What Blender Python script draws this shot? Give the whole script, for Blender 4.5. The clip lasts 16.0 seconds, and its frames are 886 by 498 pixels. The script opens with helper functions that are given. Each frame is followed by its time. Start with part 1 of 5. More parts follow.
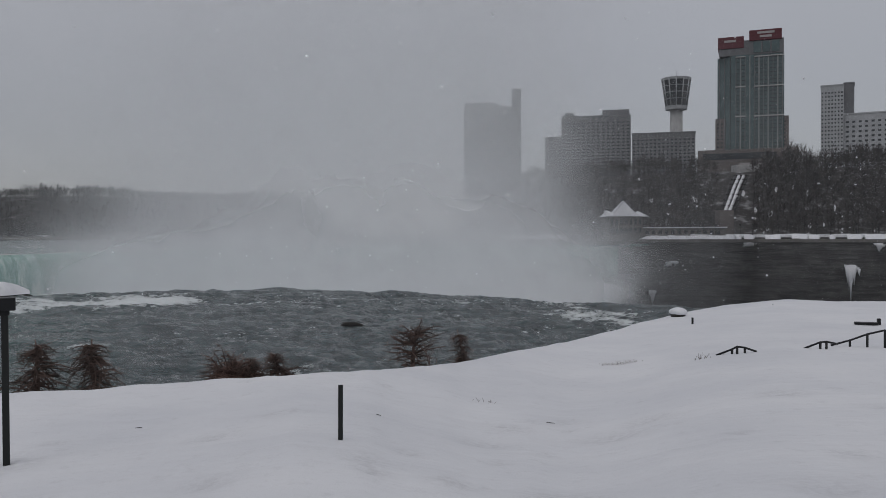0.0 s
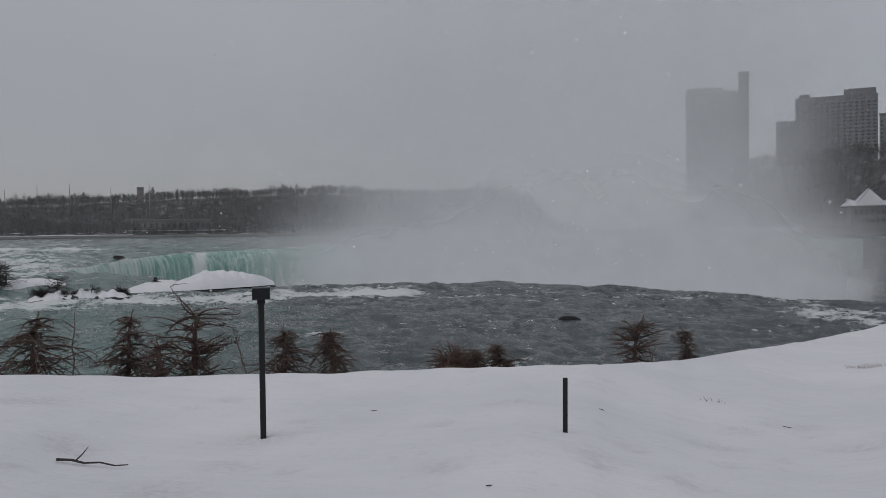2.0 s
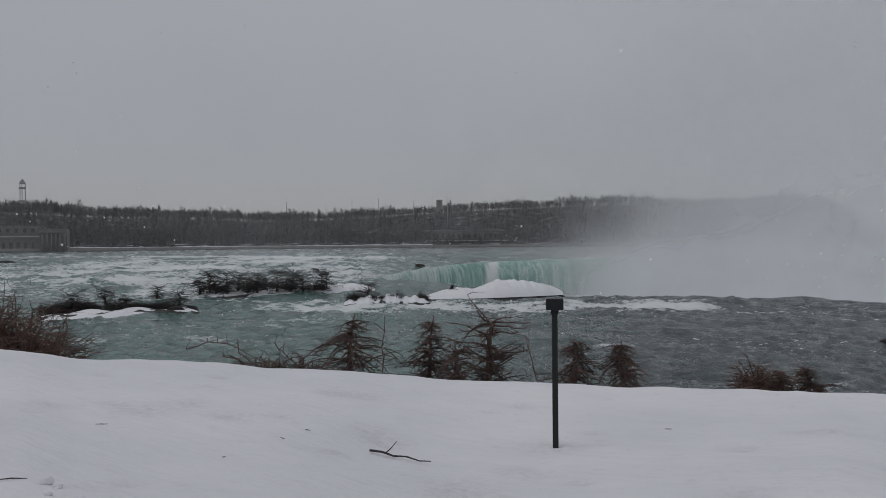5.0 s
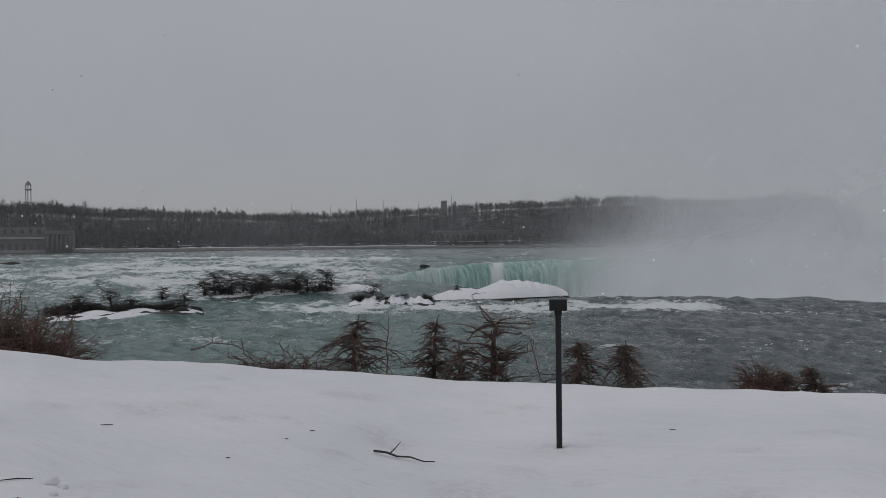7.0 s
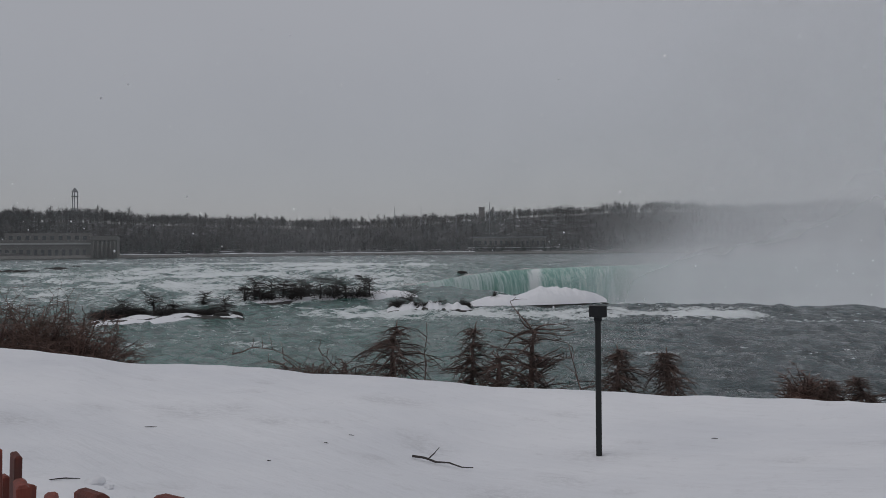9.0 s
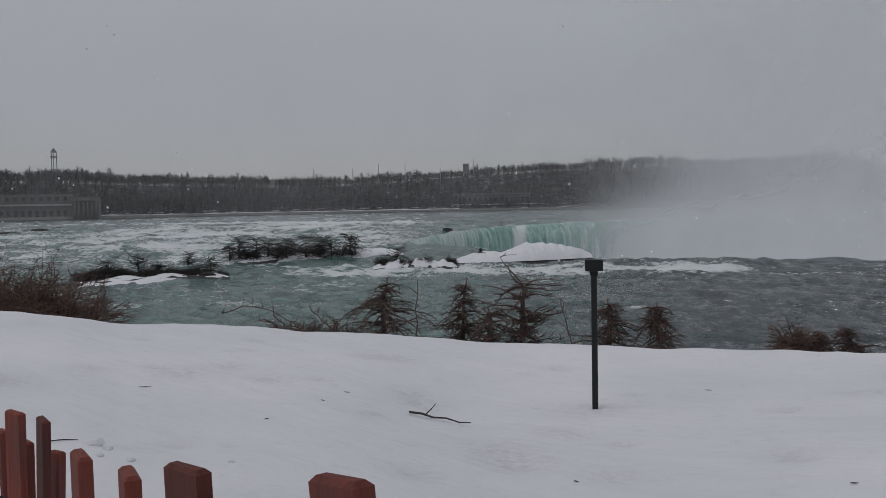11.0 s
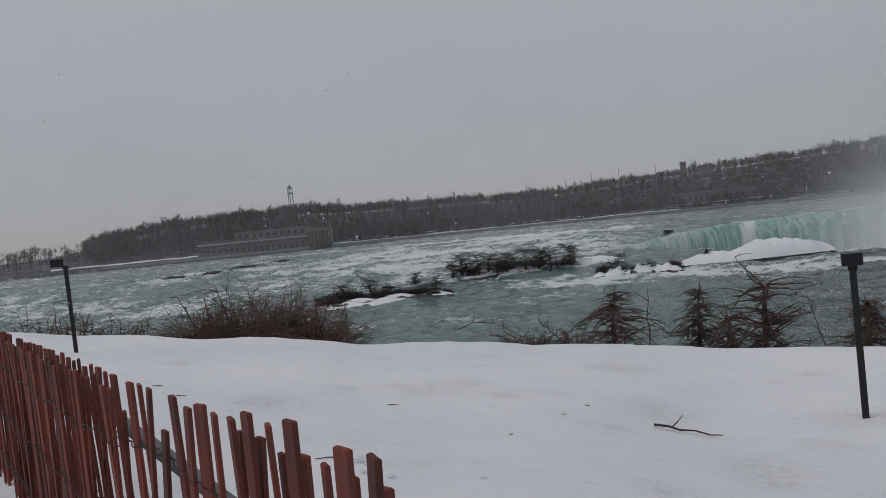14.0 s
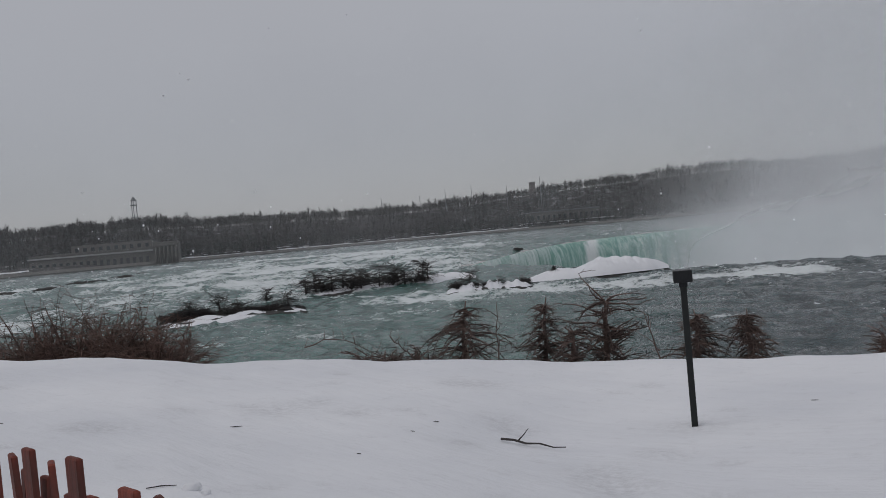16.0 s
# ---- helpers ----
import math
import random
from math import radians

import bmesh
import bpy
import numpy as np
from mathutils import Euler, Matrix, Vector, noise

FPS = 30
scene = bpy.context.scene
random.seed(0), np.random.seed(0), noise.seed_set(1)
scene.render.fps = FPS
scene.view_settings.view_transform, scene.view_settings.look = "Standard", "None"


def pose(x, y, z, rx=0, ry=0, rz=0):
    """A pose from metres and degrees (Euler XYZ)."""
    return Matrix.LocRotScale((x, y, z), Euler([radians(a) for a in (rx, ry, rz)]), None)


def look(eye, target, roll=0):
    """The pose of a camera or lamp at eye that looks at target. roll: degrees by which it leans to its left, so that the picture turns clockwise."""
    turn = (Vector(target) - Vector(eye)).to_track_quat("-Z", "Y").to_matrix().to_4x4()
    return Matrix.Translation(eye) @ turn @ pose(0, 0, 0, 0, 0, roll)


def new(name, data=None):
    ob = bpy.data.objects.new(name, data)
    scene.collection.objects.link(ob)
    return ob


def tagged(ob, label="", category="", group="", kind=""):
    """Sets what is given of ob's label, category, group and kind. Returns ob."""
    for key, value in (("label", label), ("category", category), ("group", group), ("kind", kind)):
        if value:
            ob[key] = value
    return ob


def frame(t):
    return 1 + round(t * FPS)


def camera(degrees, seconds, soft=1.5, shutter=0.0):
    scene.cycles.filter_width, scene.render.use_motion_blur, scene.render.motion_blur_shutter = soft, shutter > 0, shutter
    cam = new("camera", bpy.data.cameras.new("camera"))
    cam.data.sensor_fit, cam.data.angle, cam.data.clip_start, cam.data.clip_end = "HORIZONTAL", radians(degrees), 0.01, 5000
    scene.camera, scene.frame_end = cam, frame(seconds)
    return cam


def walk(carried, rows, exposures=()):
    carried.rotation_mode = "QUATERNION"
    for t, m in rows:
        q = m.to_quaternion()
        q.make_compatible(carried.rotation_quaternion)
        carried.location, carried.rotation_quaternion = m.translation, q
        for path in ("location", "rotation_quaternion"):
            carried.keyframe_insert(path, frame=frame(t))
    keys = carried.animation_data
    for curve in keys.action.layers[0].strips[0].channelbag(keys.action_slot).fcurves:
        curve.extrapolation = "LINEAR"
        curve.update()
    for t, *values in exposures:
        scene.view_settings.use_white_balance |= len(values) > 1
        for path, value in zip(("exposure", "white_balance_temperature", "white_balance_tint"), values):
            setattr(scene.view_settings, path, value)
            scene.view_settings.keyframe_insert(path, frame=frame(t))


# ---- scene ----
cam = camera(57.0, 16.0, soft=0.6)
PATH = [
    (0, (0.06, 0.255, 1.556), (0.056, 2.255, 1.523), -0.2),
    (0.5, (0.042, 0.241, 1.549), (-0.146, 2.232, 1.515), -0.4),
    (1, (0.024, 0.241, 1.554), (-0.237, 2.224, 1.526), -0.5),
    (1.5, (0.003, 0.204, 1.553), (-0.348, 2.172, 1.516), -0.6),
    (2, (-0.017, 0.176, 1.556), (-0.542, 2.105, 1.512), -0.7),
    (2.5, (-0.046, 0.163, 1.555), (-0.685, 2.057, 1.512), -0.7),
    (3, (-0.064, 0.138, 1.562), (-0.865, 1.97, 1.522), -0.9),
    (3.5, (-0.075, 0.129, 1.567), (-0.944, 1.93, 1.542), -0.7),
    (4, (-0.076, 0.15, 1.567), (-1.123, 1.854, 1.546), -0.4),
    (4.5, (-0.078, 0.154, 1.571), (-1.225, 1.793, 1.559), -0.4),
    (7, (-0.052, 0.144, 1.573), (-1.216, 1.77, 1.564), -0.6),
    (7.5, (-0.046, 0.136, 1.573), (-1.204, 1.766, 1.582), -0.8),
    (8, (-0.043, 0.118, 1.572), (-1.216, 1.737, 1.574), -0.7),
    (8.5, (-0.053, 0.144, 1.561), (-1.251, 1.745, 1.563), -0.6),
    (9, (-0.059, 0.128, 1.567), (-1.297, 1.699, 1.574), -0.5),
    (9.5, (-0.059, 0.115, 1.571), (-1.319, 1.669, 1.569), -0.6),
    (10, (-0.108, 0.086, 1.55), (-1.321, 1.673, 1.45), -1.3),
    (12.5, (-0.408, 0.274, 1.537), (-1.616, 1.866, 1.451), -0.9),
    (13, (-0.439, 0.266, 1.536), (-1.818, 1.714, 1.48), -1.3),
    (13.5, (-0.439, 0.203, 1.543), (-2.014, 1.434, 1.485), -3.0),
    (14, (-0.407, 0.108, 1.563), (-1.989, 1.33, 1.523), -5.7),
    (14.5, (-0.41, 0.089, 1.55), (-1.96, 1.352, 1.515), -7.6),
    (15, (-0.424, 0.125, 1.553), (-1.977, 1.385, 1.516), -8.1),
    (15.5, (-0.442, 0.219, 1.546), (-1.923, 1.563, 1.509), -7.0),
    (16, (-0.446, 0.225, 1.551), (-1.786, 1.709, 1.517), -5.1),
]
walk(cam, [(t, look(eye, target, roll)) for t, eye, target, roll in PATH], exposures=[(0.0, 0.0), (12.5, 0.0), (14.0, 0.12), (15.5, 0.15), (16.0, 0.12)])
EYE = 1.57
SKY = 0.62          # zenith radiance of the overcast sky


# ---------------------------------------------------------------- small tools
def lerp(table, x):
    xs = [a for a, _ in table]
    return float(np.interp(x, xs, [b for _, b in table]))


def polar(az, r, z=0.0):
    """Azimuth in degrees to the left of +y."""
    a = radians(az)
    return Vector((-math.sin(a) * r, math.cos(a) * r, z))


def smooth(a, b, x):
    u = min(1.0, max(0.0, (x - a) / (b - a)))
    return u * u * (3 - 2 * u)


def fbm(x, y, z=0.0, octaves=4):
    s, amp, f = 0.0, 0.5, 1.0
    for _ in range(octaves):
        s += amp * noise.noise(Vector((x * f, y * f, z * f)))
        amp, f = amp * 0.5, f * 2.1
    return s


def mesh_object(name, verts, faces, material=None, parent=None, smooth_shade=True, attrs=None):
    me = bpy.data.meshes.new(name)
    me.from_pydata([tuple(v) for v in verts], [], faces)
    if material is not None:
        for m in material if isinstance(material, (list, tuple)) else [material]:
            me.materials.append(m)
    if smooth_shade:
        me.polygons.foreach_set("use_smooth", [True] * len(me.polygons))
    for key, values in (attrs or {}).items():
        me.attributes.new(key, "FLOAT", "POINT").data.foreach_set("value", values)
    me.update()
    ob = new(name, me)
    ob.parent = parent
    return ob


def part(name, bm, material, parent=None, label="", smooth_shade=False):
    me = bpy.data.meshes.new(name)
    bmesh.ops.recalc_face_normals(bm, faces=bm.faces)
    bm.to_mesh(me)
    bm.free()
    me.materials.append(material)
    if smooth_shade:
        me.polygons.foreach_set("use_smooth", [True] * len(me.polygons))
    ob = new(name, me)
    ob.parent = parent
    return tagged(ob, label)


def box(bm, x0, x1, y0, y1, z0, z1, bevel=0.0):
    m = Matrix.Translation(((x0 + x1) / 2, (y0 + y1) / 2, (z0 + z1) / 2)) @ Matrix.Diagonal((x1 - x0, y1 - y0, z1 - z0, 1))
    made = bmesh.ops.create_cube(bm, size=1, matrix=m)["verts"]
    if bevel:
        edges = {e for v in made for e in v.link_edges}
        bmesh.ops.bevel(bm, geom=list(edges), offset=bevel, segments=2, affect="EDGES", profile=0.6)
    return bm


def boxes(*rows, bevel=0.0):
    bm = bmesh.new()
    for r in rows:
        box(bm, *r, bevel=bevel)
    return bm


def tube(points, radii, sides=5):
    """Verts and faces of a bent, tapered rod."""
    verts, faces = [], []
    n = len(points)
    for i, p in enumerate(points):
        d = (points[min(i + 1, n - 1)] - points[max(i - 1, 0)]).normalized()
        a = d.cross(Vector((0.31, 0.2, 0.93)))
        a = a.normalized() if a.length > 1e-4 else Vector((1, 0, 0))
        b = d.cross(a)
        for k in range(sides):
            w = 2 * math.pi * k / sides
            verts.append(p + (a * math.cos(w) + b * math.sin(w)) * radii[i])
    for i in range(n - 1):
        for k in range(sides):
            k2 = (k + 1) % sides
            faces.append((i * sides + k, i * sides + k2, (i + 1) * sides + k2, (i + 1) * sides + k))
    faces.append(tuple(range(sides))[::-1])
    faces.append(tuple((n - 1) * sides + k for k in range(sides)))
    return verts, faces


class Heap:
    """Gathers pieces into one mesh."""

    def __init__(self):
        self.v, self.f = [], []

    def add(self, piece):
        base = len(self.v)
        self.v += piece[0]
        self.f += [tuple(i + base for i in f) for f in piece[1]]

    def object(self, name, material, parent=None, smooth_shade=True, attrs=None):
        return mesh_object(name, self.v, self.f, material, parent, smooth_shade, attrs)


def empty(name, m=None):
    ob = new(name)
    ob.empty_display_size = 0.2
    if m is not None:
        ob.matrix_basis = m
    return ob


# ---------------------------------------------------------------- sky and sun
world = bpy.data.worlds.new("overcast_sky")
scene.world = world
world.use_nodes = True
wt = world.node_tree
wt.nodes.clear()
wn, wl = wt.nodes.new, wt.links.new
w_out, w_bg = wn("ShaderNodeOutputWorld"), wn("ShaderNodeBackground")
w_sky = wn("ShaderNodeTexSky")
w_sky.sky_type, w_sky.sun_disc = "NISHITA", False
w_sky.sun_elevation, w_sky.sun_rotation = radians(40), radians(200)
w_tc, w_sep, w_abs = wn("ShaderNodeTexCoord"), wn("ShaderNodeSeparateXYZ"), wn("ShaderNodeMath")
w_ramp, w_mix, w_noise, w_add = wn("ShaderNodeValToRGB"), wn("ShaderNodeMix"), wn("ShaderNodeTexNoise"), wn("ShaderNodeMix")
w_abs.operation = "ABSOLUTE"
w_ramp.color_ramp.elements[0].position, w_ramp.color_ramp.elements[0].color = 0.0, (0.47, 0.468, 0.50, 1)
w_ramp.color_ramp.elements[1].position, w_ramp.color_ramp.elements[1].color = 1.0, (0.80, 0.80, 0.83, 1)
mid = w_ramp.color_ramp.elements.new(0.33)
mid.color = (0.60, 0.60, 0.635, 1)
w_mix.data_type, w_add.data_type = "RGBA", "RGBA"
w_mix.inputs["Factor"].default_value = 0.02
w_add.blend_type = "MULTIPLY"
w_add.inputs["Factor"].default_value = 0.16
w_noise.inputs["Scale"].default_value, w_noise.inputs["Detail"].default_value = 2.2, 4
wl(w_tc.outputs["Generated"], w_sep.inputs[0])
wl(w_sep.outputs["Z"], w_abs.inputs[0])
wl(w_abs.outputs[0], w_ramp.inputs[0])
wl(w_ramp.outputs[0], w_mix.inputs["A"])
wl(w_sky.outputs[0], w_mix.inputs["B"])
wl(w_tc.outputs["Generated"], w_noise.inputs["Vector"])
wl(w_mix.outputs["Result"], w_add.inputs["A"])
wl(w_noise.outputs["Fac"], w_add.inputs["B"])
wl(w_add.outputs["Result"], w_bg.inputs["Color"])
w_bg.inputs["Strength"].default_value = SKY
wl(w_bg.outputs[0], w_out.inputs[0])

sun_data = bpy.data.lights.new("sun", "SUN")
sun_data.energy, sun_data.angle, sun_data.color = 0.35, radians(40), (1.0, 0.97, 0.95)
sun = new("sun", sun_data)
sun.matrix_basis = look((0, 0, 100), (30, 60, 0))


# ---------------------------------------------------------------- materials
class Nodes:
    def __init__(self, name):
        self.mat = bpy.data.materials.new(name)
        self.mat.use_nodes = True
        self.t = self.mat.node_tree
        self.bsdf = self.t.nodes["Principled BSDF"]
        self.out = self.t.nodes["Material Output"]
        self.coord = self.t.nodes.new("ShaderNodeTexCoord").outputs["Object"]

    def n(self, kind, **inputs):
        node = self.t.nodes.new(kind)
        for key, value in inputs.items():
            node.inputs[key.replace("_", " ")].default_value = value
        return node

    def link(self, a, b):
        self.t.links.new(a, b)

    def noise(self, scale, detail=4, rough=0.55, vector=None, stretch=None):
        node = self.n("ShaderNodeTexNoise", Scale=scale, Detail=detail, Roughness=rough)
        source = vector or self.coord
        if stretch:
            m = self.n("ShaderNodeMapping")
            m.inputs["Scale"].default_value = stretch
            self.link(source, m.inputs[0])
            source = m.outputs[0]
        self.link(source, node.inputs["Vector"])
        return node.outputs["Fac"]

    def ramp(self, fac, *stops):
        node = self.t.nodes.new("ShaderNodeValToRGB")
        els = node.color_ramp.elements
        while len(els) < len(stops):
            els.new(0.5)
        for e, (p, c) in zip(els, stops):
            e.position = p
            e.color = (c, c, c, 1) if isinstance(c, (int, float)) else (*c, 1)
        self.link(fac, node.inputs[0])
        return node.outputs["Color"]

    def math(self, op, a, b=None, clamp=False):
        node = self.t.nodes.new("ShaderNodeMath")
        node.operation, node.use_clamp = op, clamp
        for i, v in enumerate((a, b)):
            if v is None:
                continue
            if isinstance(v, (int, float)):
                node.inputs[i].default_value = v
            else:
                self.link(v, node.inputs[i])
        return node.outputs[0]

    def mix(self, fac, a, b, blend="MIX"):
        node = self.t.nodes.new("ShaderNodeMix")
        node.data_type, node.blend_type = "RGBA", blend
        for key, v in (("Factor", fac), ("A", a), ("B", b)):
            if isinstance(v, (int, float)):
                node.inputs[key].default_value = v if key == "Factor" else (v, v, v, 1)
            elif isinstance(v, tuple):
                node.inputs[key].default_value = (*v, 1)
            else:
                self.link(v, node.inputs[key])
        return node.outputs["Result"]

    def bump(self, height, strength=0.3, distance=0.02, under=None):
        node = self.n("ShaderNodeBump", Strength=strength, Distance=distance)
        self.link(height, node.inputs["Height"])
        if under is not None:
            self.link(under, node.inputs["Normal"])
        return node.outputs["Normal"]

    def attribute(self, name):
        node = self.t.nodes.new("ShaderNodeAttribute")
        node.attribute_name = name
        return node.outputs["Fac"]

    def random(self):
        return self.t.nodes.new("ShaderNodeObjectInfo").outputs["Random"]

    def island(self):
        return self.t.nodes.new("ShaderNodeNewGeometry").outputs["Random Per Island"]

    def done(self, color, rough=0.8, metal=0.0, normal=None, spec=None):
        for key, v in (("Base Color", color), ("Roughness", rough), ("Metallic", metal)):
            if isinstance(v, (int, float)):
                self.bsdf.inputs[key].default_value = v
            elif isinstance(v, tuple):
                self.bsdf.inputs[key].default_value = (*v, 1)
            else:
                self.link(v, self.bsdf.inputs[key])
        if spec is not None:
            self.bsdf.inputs["Specular IOR Level"].default_value = spec
        if normal is not None:
            self.link(normal, self.bsdf.inputs["Normal"])
        return self.mat


def plain(name, color, rough=0.7, metal=0.0, scale=8.0, vary=0.25, bump=0.15, dist=0.01, stretch=None):
    m = Nodes(name)
    a, b = m.noise(scale, 5, 0.6, stretch=stretch), m.noise(scale * 0.13, 3)
    dark = tuple(c * (1 - vary) for c in color)
    light = tuple(min(1, c * (1 + vary)) for c in color)
    c = m.mix(m.ramp(a, (0.3, 0.0), (0.7, 1.0)), dark, light)
    c = m.mix(m.ramp(b, (0.35, 0.0), (0.65, 0.45)), c, dark)
    return m.done(c, rough, metal, m.bump(a, bump, dist))


def snow_material():
    m = Nodes("snow")
    big, mid_, fine = m.noise(0.25, 4), m.noise(2.2, 5, 0.6), m.noise(28, 4, 0.7)
    drift = m.noise(1.3, 4, 0.55, stretch=(0.35, 1.5, 1.0))
    c = m.mix(m.ramp(big, (0.35, 0.0), (0.65, 1.0)), (0.70, 0.71, 0.745), (0.79, 0.795, 0.82))
    c = m.mix(m.ramp(m.noise(7, 4, 0.7), (0.68, 0.0), (0.8, 0.25)), c, (0.55, 0.54, 0.53))
    speck = m.noise(3.1, 6, 0.75)
    c = m.mix(m.ramp(speck, (0.56, 0.0), (0.74, 0.38)), c, (0.54, 0.54, 0.56))
    # grey of the dents: slightly dirty snow plus their shade painted in
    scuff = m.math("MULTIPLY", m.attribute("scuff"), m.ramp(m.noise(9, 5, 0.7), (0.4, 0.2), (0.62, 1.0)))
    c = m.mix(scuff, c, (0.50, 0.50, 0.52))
    n1 = m.bump(drift, 0.6, 0.10)
    n2 = m.bump(mid_, 0.5, 0.05, n1)
    m.bsdf.inputs["Subsurface Weight"].default_value = 0.0
    return m.done(c, 0.85, 0.0, m.bump(fine, 0.5, 0.012, n2), spec=0.25)


def water_material():
    m = Nodes("river_water")
    foam = m.attribute("foam")
    deep = m.attribute("green")
    w1 = m.noise(0.55, 5, 0.6, stretch=(1, 1, 1))
    w2 = m.noise(2.6, 4, 0.6)
    lace = m.noise(0.9, 6, 0.68)
    lines = m.noise(0.32, 6, 0.7)
    grain = m.noise(4.0, 4, 0.7)
    patch, swirl = m.noise(0.045, 5, 0.6), m.noise(0.16, 6, 0.68)
    pattern = m.math("ADD", m.math("MULTIPLY", patch, 0.36), m.math("ADD", m.math("MULTIPLY", swirl, 0.34), m.math("MULTIPLY", lace, 0.30)))
    cover = m.math("ADD", pattern, m.math("MULTIPLY", foam, 0.205))
    mask = m.ramp(cover, (0.595, 0.0), (0.625, 0.6), (0.65, 0.9), (0.72, 1.0))
    c = m.mix(deep, (0.026, 0.045, 0.050), (0.05, 0.15, 0.13))
    c = m.mix(m.ramp(swirl, (0.4, 0.0), (0.62, 0.6)), c, m.mix(deep, (0.05, 0.075, 0.078), (0.10, 0.19, 0.165)))
    # dark and bright sides of the small waves, painted into the base colour
    chop_shade = m.noise(0.55, 5, 0.62)
    c = m.mix(m.ramp(chop_shade, (0.40, 0.5), (0.53, 0.0)), c, (0.008, 0.013, 0.015))
    c = m.mix(m.ramp(chop_shade, (0.55, 0.0), (0.70, 0.55)), c, m.mix(deep, (0.13, 0.165, 0.17), (0.17, 0.26, 0.235)))
    fleck = m.math("ADD", m.math("MULTIPLY", m.noise(0.7, 7, 0.75, stretch=(1.0, 1.0, 1.0)), 0.7), m.math("MULTIPLY", patch, 0.3))
    flecks = m.ramp(fleck, (0.60, 0.0), (0.645, 0.95))
    mask = m.math("MAXIMUM", mask, flecks)
    c = m.mix(mask, c, (0.74, 0.78, 0.79))
    rough = m.mix(mask, 0.10, 0.85)
    n1 = m.bump(w1, 1.0, 0.9)
    n2 = m.bump(w2, 0.8, 0.2, n1)
    return m.done(c, rough, 0.0, n2, spec=0.5)


def falls_material():
    m = Nodes("falling_water")
    streak = m.noise(1.0, 6, 0.62, stretch=(0.45, 0.45, 0.03))
    fine = m.noise(1.0, 5, 0.7, stretch=(1.6, 1.6, 0.10))
    foam = m.attribute("foam")
    k = m.math("ADD", m.math("ADD", m.math("MULTIPLY", streak, 0.6), m.math("MULTIPLY", fine, 0.4)), m.math("MULTIPLY", foam, 0.4))
    mask = m.ramp(k, (0.50, 0.0), (0.62, 0.45), (0.80, 1.0))
    c = m.mix(m.ramp(streak, (0.35, 0.0), (0.6, 1.0)), (0.15, 0.33, 0.275), (0.30, 0.50, 0.44))
    c = m.mix(mask, c, (0.84, 0.89, 0.88))
    return m.done(c, 0.45, 0.0, m.bump(k, 0.5, 0.4), spec=0.4)


def mist_material(name, gain, most):
    m = Nodes(name)
    m.t.nodes.remove(m.bsdf)
    dens = m.attribute("spray")
    wisp = m.noise(0.035, 5, 0.55)
    k = m.math("MULTIPLY", dens, m.math("ADD", m.math("MULTIPLY", wisp, 1.1), 0.45))
    k = m.math("MULTIPLY", m.math("SUBTRACT", 1.0, m.math("POWER", 2.718, m.math("MULTIPLY", k, -gain / most))), most)
    clear, front, back = m.n("ShaderNodeBsdfTransparent"), m.n("ShaderNodeBsdfDiffuse"), m.n("ShaderNodeBsdfTranslucent")
    front.inputs["Color"].default_value = back.inputs["Color"].default_value = (0.95, 0.965, 0.985, 1)
    both, over = m.n("ShaderNodeMixShader", Fac=0.5), m.n("ShaderNodeMixShader")
    m.link(front.outputs[0], both.inputs[1])
    m.link(back.outputs[0], both.inputs[2])
    m.link(k, over.inputs[0])
    m.link(clear.outputs[0], over.inputs[1])
    m.link(both.outputs[0], over.inputs[2])
    m.link(over.outputs[0], m.out.inputs["Surface"])
    return m.mat


def rock_material(name, dark, light, scale=0.2):
    m = Nodes(name)
    a = m.noise(scale, 7, 0.65)
    strata = m.noise(scale * 1.4, 5, 0.6, stretch=(0.25, 0.25, 2.6))
    c = m.mix(m.ramp(a, (0.3, 0.0), (0.7, 1.0)), dark, light)
    c = m.mix(m.ramp(strata, (0.42, 0.7), (0.6, 0.0)), c, tuple(v * 0.45 for v in dark))
    return m.done(c, 0.85, 0.0, m.bump(strata, 0.8, 1.0))


def wood_slat_material():
    m = Nodes("red_stained_lath")
    g = m.noise(1.0, 6, 0.65, stretch=(120, 120, 6))
    blotch = m.noise(9, 4, 0.6)
    c = m.mix(m.ramp(g, (0.3, 0.0), (0.72, 1.0)), (0.085, 0.016, 0.010), (0.235, 0.046, 0.026))
    c = m.mix(m.ramp(blotch, (0.5, 0.0), (0.72, 0.75)), c, (0.085, 0.035, 0.028))
    tone = m.ramp(m.random(), (0.0, 0.45), (0.55, 1.0), (1.0, 1.25))
    c = m.mix(1.0, c, tone, "MULTIPLY")
    return m.done(c, 0.75, 0.0, m.bump(g, 0.5, 0.002))


def bark_material(name, dark, light):
    m = Nodes(name)
    a = m.noise(14, 5, 0.65)
    c = m.mix(m.ramp(m.island(), (0.0, 0.0), (1.0, 1.0)), dark, light)
    c = m.mix(m.ramp(a, (0.55, 0.0), (0.75, 0.4)), c, tuple(v * 0.5 for v in dark))
    return m.done(c, 0.9, 0.0, m.bump(a, 0.4, 0.004))


def facade_material(name, color, vary=0.2, rough=0.7):
    return plain(name, color, rough, 0.0, 0.35, vary, 0.1, 0.05)


